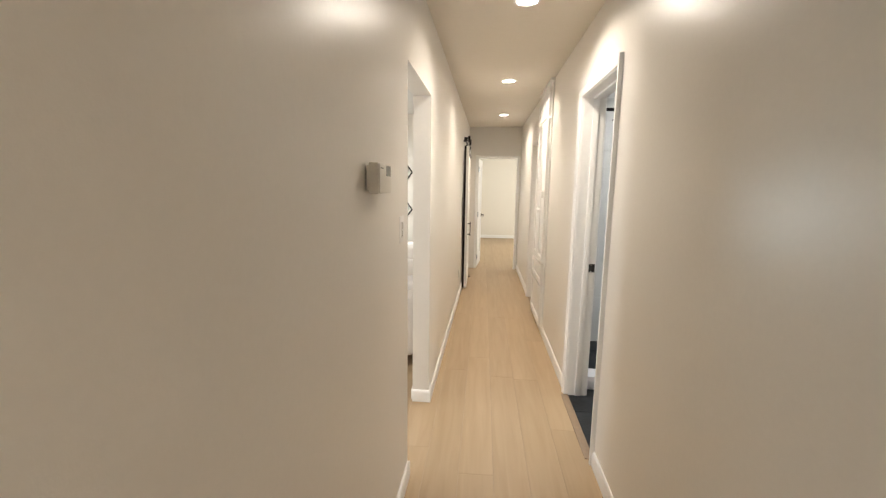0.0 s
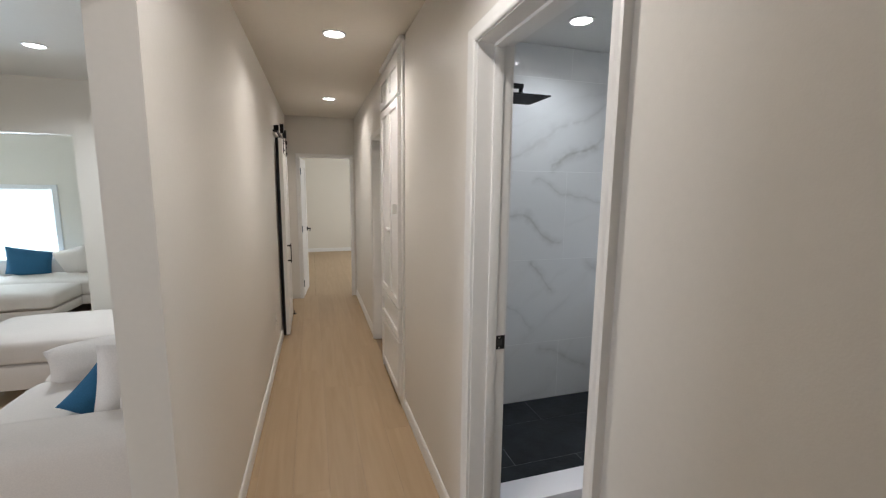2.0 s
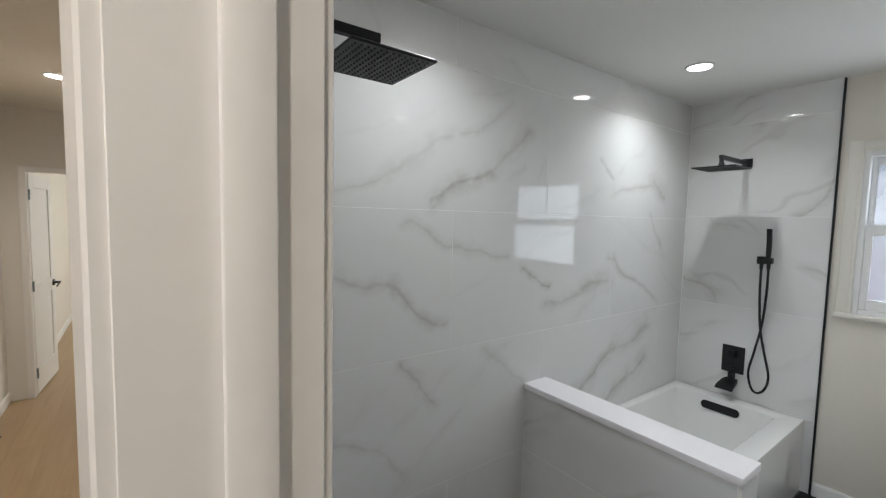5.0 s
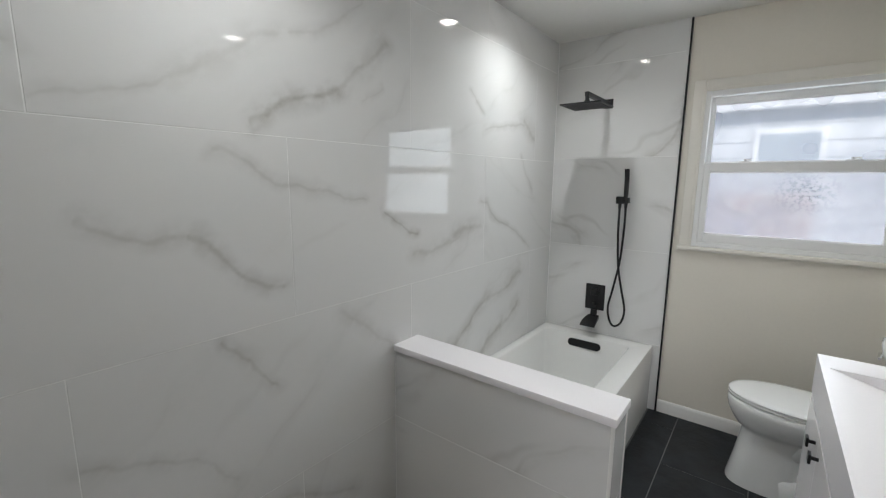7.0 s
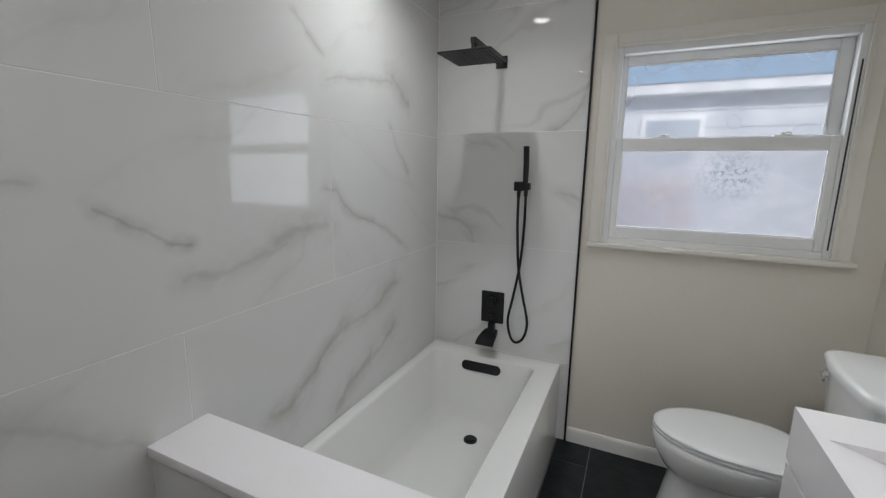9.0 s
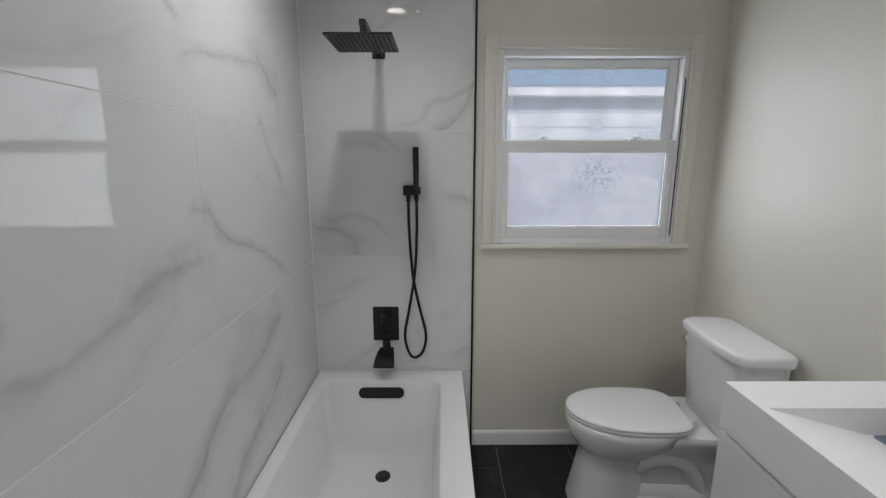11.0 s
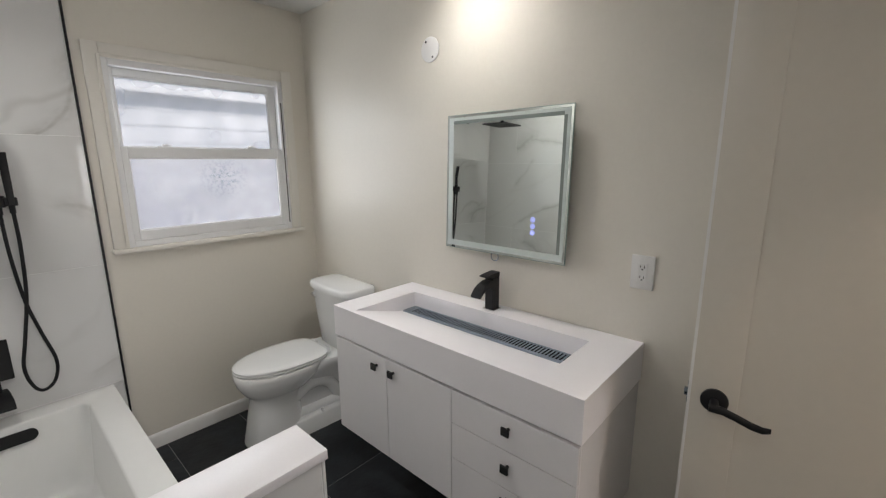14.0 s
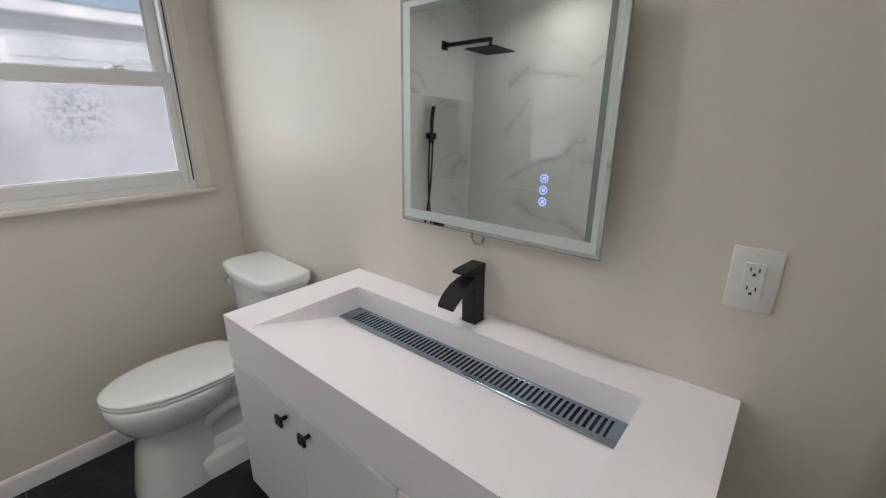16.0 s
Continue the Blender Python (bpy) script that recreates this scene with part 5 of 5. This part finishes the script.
def egg(z, hw, y0, y1, wide=0.42, p=2.2, n=40):
    """An egg outline: widest at the fraction wide of its length from the back."""
    hw, y1, z = hw * 0.955, 3.63 + (y1 - 3.63) * 0.967, z * 1.036
    out, yc = [], y0 + (y1 - y0) * wide
    for k in range(n):
        a = 2 * math.pi * k / n
        c, s = math.cos(a), math.sin(a)
        ex = 2.0 / p
        px = hw * math.copysign(abs(c) ** ex, c)
        py = math.copysign(abs(s) ** ex, s) * ((y1 - yc) if s > 0 else (yc - y0))
        out.append((TCX + px, yc + py, z))
    return out


bm = bmesh.new()
loft(bm, [egg(0.0, 0.146, 3.80, 4.128, 0.5, 3.0), egg(0.010, 0.145, 3.80, 4.127, 0.5, 3.0), egg(0.10, 0.134, 3.80, 4.108, 0.5, 2.9), egg(0.20, 0.123, 3.80, 4.090, 0.5, 2.8), egg(0.275, 0.117, 3.79, 4.080, 0.48, 2.6), egg(0.292, 0.124, 3.76, 4.088, 0.47, 2.4), egg(0.305, 0.146, 3.74, 4.112, 0.46, 2.3),
          egg(0.330, 0.162, 3.70, 4.130, 0.45), egg(0.365, 0.181, 3.66, 4.150, 0.44), egg(0.405, 0.189, 3.64, 4.160, 0.43), egg(0.425, 0.189, 3.63, 4.160, 0.43), egg(0.432, 0.184, 3.63, 4.156, 0.43)])
part("bowl", bm, PORCELAIN, to, smooth=60)
bm = bmesh.new()
loft(bm, [egg(0.0, 0.142, 3.44, 3.95, 0.5, 6), egg(0.088, 0.138, 3.44, 3.95, 0.5, 6), egg(0.100, 0.130, 3.45, 3.94, 0.5, 6), egg(0.105, 0.104, 3.46, 3.92, 0.5, 5), egg(0.135, 0.096, 3.47, 3.92, 0.5, 4), egg(0.145, 0.074, 3.47, 3.91, 0.5, 4), egg(0.24, 0.078, 3.45, 3.90, 0.5, 4), egg(0.30, 0.100, 3.42, 3.90, 0.5, 4)])
part("foot", bm, PORCELAIN, to, smooth=50)
for sx in (-1, 1):
    pts = smooth_curve([(TCX + sx * 0.050, 3.93, 0.20), (TCX + sx * 0.062, 3.86, 0.225), (TCX + sx * 0.068, 3.78, 0.275), (TCX + sx * 0.068, 3.70, 0.285), (TCX + sx * 0.062, 3.62, 0.245), (TCX + sx * 0.056, 3.57, 0.16), (TCX + sx * 0.050, 3.55, 0.08)], 8)
    part("trapway", tube(bmesh.new(), pts, 0.040, 20), PORCELAIN, to, smooth=60)
bm = bmesh.new()
loft(bm, [egg(0.275, 0.092, 3.40, 3.80, 0.5, 4), egg(0.33, 0.120, 3.39, 3.78, 0.5, 5), egg(0.385, 0.168, 3.39, 3.76, 0.45, 5), egg(0.418, 0.178, 3.385, 3.72, 0.45, 5), egg(0.427, 0.174, 3.39, 3.715, 0.45, 5)])
part("rear_deck", bm, PORCELAIN, to, smooth=50)

def lid_outline(z, inset, n=44):
    """Elongated lid: a near-straight back with corners, a long rounded front."""
    out, hw_, yb_, yf_ = [], 0.180 - inset, 3.632 + inset, 4.143 - inset
    z += 0.0155
    ym = yb_ + 0.225
    for k in range(n):
        a = 2 * math.pi * k / n
        c, s_ = math.cos(a), math.sin(a)
        p = 2.05 if s_ > 0 else 4.2
        px = hw_ * math.copysign(abs(c) ** (2 / p), c)
        py = math.copysign(abs(s_) ** (2 / p), s_) * ((yf_ - ym) if s_ > 0 else (ym - yb_))
        if s_ < 0:
            px *= 1 - 0.07 * (abs(py) / (ym - yb_)) ** 2
        out.append((TCX + px, ym + py, z))
    return out


part("seat", loft(bmesh.new(), [lid_outline(0.4335, 0.012), lid_outline(0.436, 0.002), lid_outline(0.446, 0.0), lid_outline(0.449, 0.004)]), PORCELAIN, to, smooth=50)
part("lid", loft(bmesh.new(), [lid_outline(0.4515, 0.008), lid_outline(0.4535, 0.001), lid_outline(0.462, 0.0), lid_outline(0.467, 0.006), lid_outline(0.4695, 0.022), lid_outline(0.4705, 0.06)]), PORCELAIN, to, smooth=50)
for sx in (-1, 1):
    bm = bmesh.new()
    cyl(bm, (TCX + sx * 0.075 - 0.022, 3.628, 0.468), (TCX + sx * 0.075 + 0.022, 3.628, 0.468), 0.013, n=16)
    box(bm, TCX + sx * 0.075 - 0.02, TCX + sx * 0.075 + 0.02, 3.610, 3.645, 0.440, 0.462, 0.004, 2)
    part("seat_hinge", bm, PORCELAIN, to)
    part("bolt_cap", cyl(bmesh.new(), (TCX + sx * 0.118, 3.70, 0.100), (TCX + sx * 0.118, 3.70, 0.122), 0.014, 0.009, 14), PORCELAIN, to)


def tank_ring(z, hw, y0, y1, bow, r=0.05):
    pts = rrect(TKX - hw, TKX + hw, y0, y1, z, r, 5)
    return [(x, y + (bow * (1 - ((x - TKX) / hw) ** 2) if y > (y0 + y1) / 2 else 0), zz) for x, y, zz in
            [((1 - t) * a[0] + t * b[0], (1 - t) * a[1] + t * b[1], a[2]) for a, b in zip(pts, pts[1:] + pts[:1]) for t in (0, 0.25, 0.5, 0.75)]]


bm = bmesh.new()
loft(bm, [tank_ring(0.441, 0.178, 3.385, 3.545, 0.010), tank_ring(0.452, 0.183, 3.380, 3.555, 0.014), tank_ring(0.62, 0.201, 3.375, 3.565, 0.018), tank_ring(0.805, 0.214, 3.372, 3.572, 0.020)])
tank = part("tank", bm, PORCELAIN, to, smooth=50)
bm = bmesh.new()
loft(bm, [tank_ring(0.806, 0.217, 3.370, 3.578, 0.022), tank_ring(0.811, 0.227, 3.366, 3.585, 0.024), tank_ring(0.838, 0.229, 3.365, 3.587, 0.024), tank_ring(0.848, 0.223, 3.370, 3.580, 0.024), tank_ring(0.851, 0.210, 3.38, 3.568, 0.022)])
part("tank_lid", bm, PORCELAIN, to, smooth=50)
bm = bmesh.new()
cyl(bm, (TKX + 0.168, 3.562, 0.765), (TKX + 0.168, 3.592, 0.765), 0.013, n=18)
cyl(bm, (TKX + 0.173, 3.595, 0.765), (TKX + 0.113, 3.603, 0.757), 0.008, 0.006, n=12)
part("flush_lever", bm, CHROME, tank, "chrome flush lever")
to.rotation_euler = (0, 0, radians(-3.0))


# ---- living room ----
def soft_box(x0, x1, y0, y1, z0, z1, r, puff=0.0, seed=0):
    """An upholstered block: rounded edges and a slightly crowned, uneven top."""
    bm = bmesh.new()
    box(bm, x0, x1, y0, y1, z0, z1)
    bmesh.ops.subdivide_edges(bm, edges=bm.edges[:], cuts=9, use_grid_fill=True)
    cx, cy, cz = (x0 + x1) / 2, (y0 + y1) / 2, (z0 + z1) / 2
    hx, hy, hz = (x1 - x0) / 2, (y1 - y0) / 2, (z1 - z0) / 2
    for v in bm.verts:
        d = Vector((v.co.x - cx, v.co.y - cy, v.co.z - cz))
        core = Vector((max(-hx + r, min(hx - r, d.x)), max(-hy + r, min(hy - r, d.y)), max(-hz + r, min(hz - r, d.z))))
        e = d - core
        if e.length > r:
            d = core + e.normalized() * r
        u, w = d.x / hx, d.y / hy
        if d.z > 0:
            d.z += puff * max(0, (1 - u * u)) * max(0, (1 - w * w)) * (d.z / hz)
        d += noise.noise_vector(Vector((v.co.x * 4 + seed, v.co.y * 4, v.co.z * 4))) * 0.006
        v.co = Vector((cx, cy, cz)) + d
    return bm


def pillow(name, m, w, h, t, material, label):
    """A square scatter cushion with pinched corners, built upright facing local y."""
    bm = bmesh.new()
    n = 14
    grid = {}
    for side in (-1, 1):
        for i in range(n + 1):
            for j in range(n + 1):
                u, v = 2 * i / n - 1, 2 * j / n - 1
                edge = i in (0, n) or j in (0, n)
                if edge and side == 1:
                    grid[side, i, j] = grid[-1, i, j]
                    continue
                d = t / 2 * ((1 - u ** 4) * (1 - v ** 4)) ** 0.6
                d += 0.010 * noise.noise(Vector((u * 2.2 + w * 9, v * 2.2, side * 3))) * (0 if edge else 1)
                xx, zz = u * w / 2 * (1 - 0.07 * (1 - v * v) * u * u), v * h / 2 * (1 - 0.07 * (1 - u * u) * v * v)
                grid[side, i, j] = bm.verts.new((xx, side * d, zz))
    for side in (-1, 1):
        for i in range(n):
            for j in range(n):
                q = [grid[side, i, j], grid[side, i + 1, j], grid[side, i + 1, j + 1], grid[side, i, j + 1]]
                bm.faces.new(q if side < 0 else q[::-1])
    ob = new(name, finish(name, bm, material, 80))
    ob.matrix_world = m
    return tagged(ob, label, "cushion")


sofa = thing("sectional_sofa", (-0.9, 5.7, 0), "cream fabric sectional sofa along the wall with low arms", "sofa")
part("arm", soft_box(-1.05, -0.09, 4.50, 4.78, 0.10, 0.61, 0.05, 0.01), FABRIC, sofa, smooth=80)
part("base", boxes((-1.03, -0.09, 4.76, 7.40, 0.09, 0.27, 0.015, 2), (-2.0, -1.03, 6.35, 7.40, 0.09, 0.27, 0.015, 2)), FABRIC, sofa)
part("seat_cushion", soft_box(-1.05, -0.33, 4.78, 5.62, 0.27, 0.45, 0.05, 0.02, 1), FABRIC, sofa, smooth=80)
part("seat_cushion", soft_box(-1.05, -0.33, 5.63, 6.34, 0.27, 0.45, 0.05, 0.02, 2), FABRIC, sofa, smooth=80)
part("seat_cushion", soft_box(-1.98, -0.33, 6.35, 7.15, 0.27, 0.46, 0.05, 0.02, 3), FABRIC, sofa, smooth=80)
part("back_cushion", soft_box(-0.36, -0.09, 4.78, 6.1, 0.27, 0.69, 0.07, 0.01, 4), FABRIC, sofa, smooth=80)
part("back_cushion", soft_box(-0.36, -0.09, 6.1, 7.4, 0.27, 0.69, 0.07, 0.01, 5), FABRIC, sofa, smooth=80)
part("back_cushion", soft_box(-0.98, -0.36, 7.16, 7.42, 0.27, 0.66, 0.07, 0.01, 6), FABRIC, sofa, smooth=80)
for px, py in ((-0.97, 4.58), (-0.17, 4.58), (-0.97, 6.30), (-1.92, 6.43), (-1.92, 7.32), (-0.17, 7.32)):
    part("leg", cyl(bmesh.new(), (px, py, 0.0), (px, py, 0.10), 0.018, 0.024, 14), LEG_WOOD, sofa, "dark wooden leg")
pillow("scatter_cushion", pose(-0.31, 4.99, 0.63, 12, 6, 30), 0.38, 0.44, 0.17, PILLOW_CREAM, "cream scatter cushion leaning in the sofa corner")
pillow("scatter_cushion", pose(-0.47, 5.12, 0.54, 14, 38, 26), 0.34, 0.34, 0.14, PILLOW_BLUE, "blue scatter cushion tilted on the sofa")
pillow("scatter_cushion", pose(-0.72, 5.62, 0.53, 30, 0, 24), 0.52, 0.30, 0.20, PILLOW_CREAM, "cream cushion on the sofa seat")

for cz in (1.68, 1.13):
    art = thing("mirror_art", (-0.93, LWY, cz), "faceted diamond wall mirror in a dark frame", "mirror", "wall mirrors")
    bm = bmesh.new()
    out = [(-0.93 + 0.31 * math.cos(a), LWY - 0.012, cz + 0.235 * math.sin(a)) for a in (radians(60 * k) for k in range(6))]
    inn = [(-0.93 + 0.06 * math.cos(a), LWY - 0.110, cz + 0.045 * math.sin(a)) for a in (radians(60 * k) for k in range(6))]
    loft(bm, [out, inn])
    part("faceted_glass", bm, MIRROR, art, smooth=0)
    part("rim", tube(bmesh.new(), [(x, LWY - 0.010, z) for x, _, z in out + out[:1]], 0.009, 8), BLACK, art, "thin dark rim")

lw = thing("window_2", (-3.55, SWY, SZ0), "bright sitting room window with a lowered white blind", "window", kind="structure")
part("window_frame", boxes((SX0 - 0.06, SX0, SWY - 0.02, SWY + 0.08, SZ0 - 0.06, SZ1 + 0.06, 0.003, 1), (SX1, SX1 + 0.06, SWY - 0.02, SWY + 0.08, SZ0 - 0.06, SZ1 + 0.06, 0.003, 1), (SX0, SX1, SWY - 0.02, SWY + 0.08, SZ1, SZ1 + 0.06, 0.003, 1), (SX0, SX1, SWY - 0.02, SWY + 0.08, SZ0 - 0.06, SZ0, 0.003, 1)), VINYL, lw)
part("blind", boxes((SX0, SX1, SWY + 0.05, SWY + 0.06, SZ0, SZ1)), SHADE_GLOW, lw, "white daylit blind")

s2 = thing("corner_sofa", (-3.0, 9.0, 0), "cream low sofa with chaise and dark legs under the window", "sofa")
part("base", boxes((-4.6, -1.95, 8.75, 9.68, 0.13, 0.24, 0.015, 2), (-3.6, -2.20, 8.10, 8.75, 0.13, 0.24, 0.015, 2)), FABRIC, s2)
part("seat_cushion", soft_box(-4.6, -3.25, 8.75, 9.45, 0.24, 0.42, 0.05, 0.02, 7), FABRIC, s2, smooth=80)
part("seat_cushion", soft_box(-3.24, -1.95, 8.75, 9.45, 0.24, 0.42, 0.05, 0.02, 8), FABRIC, s2, smooth=80)
part("chaise_cushion", soft_box(-3.6, -2.18, 8.08, 8.75, 0.24, 0.42, 0.05, 0.02, 9), FABRIC, s2, smooth=80)
part("back_cushion", soft_box(-4.6, -3.25, 9.42, 9.70, 0.24, 0.62, 0.07, 0.01, 10), FABRIC, s2, smooth=80)
part("back_cushion", soft_box(-3.24, -1.95, 9.42, 9.70, 0.24, 0.62, 0.07, 0.01, 11), FABRIC, s2, smooth=80)
for px, py in ((-2.27, 8.17), (-3.52, 8.17), (-2.03, 9.6), (-2.03, 8.83), (-4.5, 9.6), (-4.5, 8.83)):
    part("leg", cyl(bmesh.new(), (px, py, 0.0), (px, py, 0.14), 0.014, 0.022, 14), LEG_WOOD, s2, "dark wooden leg")
pillow("scatter_cushion", pose(-2.95, 9.28, 0.58, 20, 12, 10), 0.46, 0.40, 0.15, PILLOW_BLUE, "blue scatter cushion on the far sofa")
pillow("scatter_cushion", pose(-2.45, 9.28, 0.58, 22, -14, -12), 0.44, 0.40, 0.15, PILLOW_CREAM, "cream scatter cushion on the far sofa")


# ---- tiles and boards, piece by piece ----
MESHES = {}


def piece_mesh(axis, w, h, d, e, material):
    """A slab w x h, d thick, its face edges eased by e, facing the way of axis."""
    key = (axis, round(w, 3), round(h, 3), d, material.name)
    if key in MESHES:
        return MESHES[key]
    vs = [(-w / 2, -h / 2, 0), (w / 2, -h / 2, 0), (w / 2, h / 2, 0), (-w / 2, h / 2, 0)]
    vs += [(x, y, d - e) for x, y, _ in vs[:4]]
    vs += [(math.copysign(abs(x) - e, x), math.copysign(abs(y) - e, y), d) for x, y, _ in vs[:4]]
    fs = [(0, 3, 2, 1), (8, 9, 10, 11)]
    for a in (0, 4):
        fs += [(a + k, a + (k + 1) % 4, a + 4 + (k + 1) % 4, a + 4 + k) for k in range(4)]
    turn = {"z": lambda p: p, "-y": lambda p: (p[0], -p[2], p[1]), "-x": lambda p: (-p[2], -p[0], p[1]), "x": lambda p: (p[2], p[0], p[1])}[axis]
    me = bpy.data.meshes.new("piece")
    me.from_pydata([turn(p) for p in vs], [], fs)
    me.materials.append(material)
    MESHES[key] = me
    return me


def piece(name, parent, me, at):
    ob = new(name, me)
    ob.parent = parent
    ob.location = Vector(at) - origin_of(parent)
    return ob


TH, J = 0.0009, 0.0026
ROWS_Z = [0.0, 0.446, 1.064, 1.685, 2.303, CEIL]
# long wall behind shower and tub
for i, (za, zb) in enumerate(zip(ROWS_Z, ROWS_Z[1:])):
    cuts = [BX] + ([1.595, 2.838, 4.08] if i % 2 else [2.222, 3.466]) + [4.408]
    for xa, xb in zip(cuts, cuts[1:]):
        off = random.uniform(-0.0006, 0.0006)
        piece("tile", wall_bath_north, piece_mesh("-y", xb - xa - J, zb - za - J, TH, 0.0006, MARBLE_LONG), ((xa + xb) / 2, BY1 + off, (za + zb) / 2))
# end wall over the tub
part("grout_bed", boxes((4.4096, BXE, 4.546, BY1, 0, CEIL)), GROUT, wall_bath_east)
part("grout_bed", boxes((BX, BX + 0.0085, 4.34, BY1, 0, CEIL)), GROUT, wall_hall_east)
for za, zb in ((0.0, 0.462), (0.462, 1.09), (1.09, 1.708), (1.708, 2.325), (2.325, CEIL)):
    piece("tile", wall_bath_east, piece_mesh("-x", 5.362 - 4.547 - J, zb - za - J, TH, 0.0006, MARBLE), (4.4096, (4.547 + 5.362) / 2, (za + zb) / 2))
# shower wall backing onto the hall
for i, (za, zb) in enumerate(zip(ROWS_Z, ROWS_Z[1:])):
    piece("tile", wall_hall_east, piece_mesh("x", 5.362 - 4.34 - J, zb - za - J, TH, 0.0006, MARBLE), (BX + 0.0085, (5.362 + 4.34) / 2, (za + zb) / 2))
# half wall
for za, zb in ((0.0, 0.446), (0.446, 0.772)):
    piece("tile", hw, piece_mesh("-x", 5.362 - 4.393 - J, zb - za - J, TH, 0.0006, MARBLE), (2.7225, (5.362 + 4.393) / 2, (za + zb) / 2))
    piece("tile", hw, piece_mesh("-y", 0.143 - J, zb - za - J, TH, 0.0006, MARBLE), (2.80, 4.3865, (za + zb) / 2))
piece("tile", hw, piece_mesh("x", 5.362 - 4.393 - J, 0.31, TH, 0.0006, MARBLE), (2.8765, (5.362 + 4.393) / 2, 0.616))
piece("tile", hw, piece_mesh("x", 0.19, 0.455, TH, 0.0006, MARBLE), (2.8765, 4.49, 0.23))

# slate floor tiles
FJ = 0.0042


def slate_rows(rows, x0, x1, first, length=0.80):
    for k, (ya, yb) in enumerate(zip(rows, rows[1:])):
        cuts, x = [x0], first - 4 * length + (length / 2 if k % 2 else 0)
        while x < x1 - 0.02:
            if x > x0 + 0.02:
                cuts.append(x)
            x += length
        cuts.append(x1)
        for xa, xb in zip(cuts, cuts[1:]):
            piece("tile", floor_bath, piece_mesh("z", xb - xa - FJ, yb - ya - FJ, 0.009, 0.0015, SLATE), ((xa + xb) / 2, (ya + yb) / 2, -0.009))


slate_rows([4.485, 4.715, 5.105, 5.362], BX + 0.012, 2.722, 1.953)
slate_rows([BY0, 3.60, 4.0, 4.40, 4.585], 2.885, BXE, 3.83)
slate_rows([BY0, 3.60, 4.0, 4.335], HR + 0.016, 2.885, 3.03)

# oak boards
BW, BL = 0.183, 1.52


def board_rows(xa, xb, ya, yb, seed, singly):
    rnd = random.Random(seed)
    rest, x = [], xa
    while x < xb - 0.01:
        w = min(BW, xb - x)
        y = ya - rnd.random() * BL
        while y < yb:
            a, b = max(y, ya), min(y + BL, yb)
            if b - a > 0.02:
                if singly:
                    piece("plank", floor_hall, piece_mesh("z", w - 0.0007, b - a - 0.0007, 0.012, 0.0004, PLANK), (x + w / 2, (a + b) / 2, -0.012))
                else:
                    rest.append((x, x + w, a, b))
            y += BL
        x += BW
    if rest:
        vs, fs = [], []
        for xa_, xb_, a, b in rest:
            k = len(vs)
            vs += [(xa_, a, 0), (xb_ - 0.0015, a, 0), (xb_ - 0.0015, b - 0.0015, 0), (xa_, b - 0.0015, 0), (xa_, a, -0.012), (xb_ - 0.0015, a, -0.012), (xb_ - 0.0015, b - 0.0015, -0.012), (xa_, b - 0.0015, -0.012)]
            fs += [(k, k + 1, k + 2, k + 3)] + [(k + i, k + 4 + i, k + 4 + (i + 1) % 4, k + (i + 1) % 4) for i in range(4)]
        me = bpy.data.meshes.new("boards")
        me.from_pydata(vs, [], fs)
        me.materials.append(PLANK)
        ob = new("boards", me)
        ob.parent = floor_hall
        tagged(ob, kind="stuff")


board_rows(WB, HR - 0.0, Y0, YE + 0.1, 3, True)
board_rows(0.13, 3.4, YE + 0.1, 13.42, 4, False)
board_rows(-5.1, WB, 1.1, SWY, 5, False)
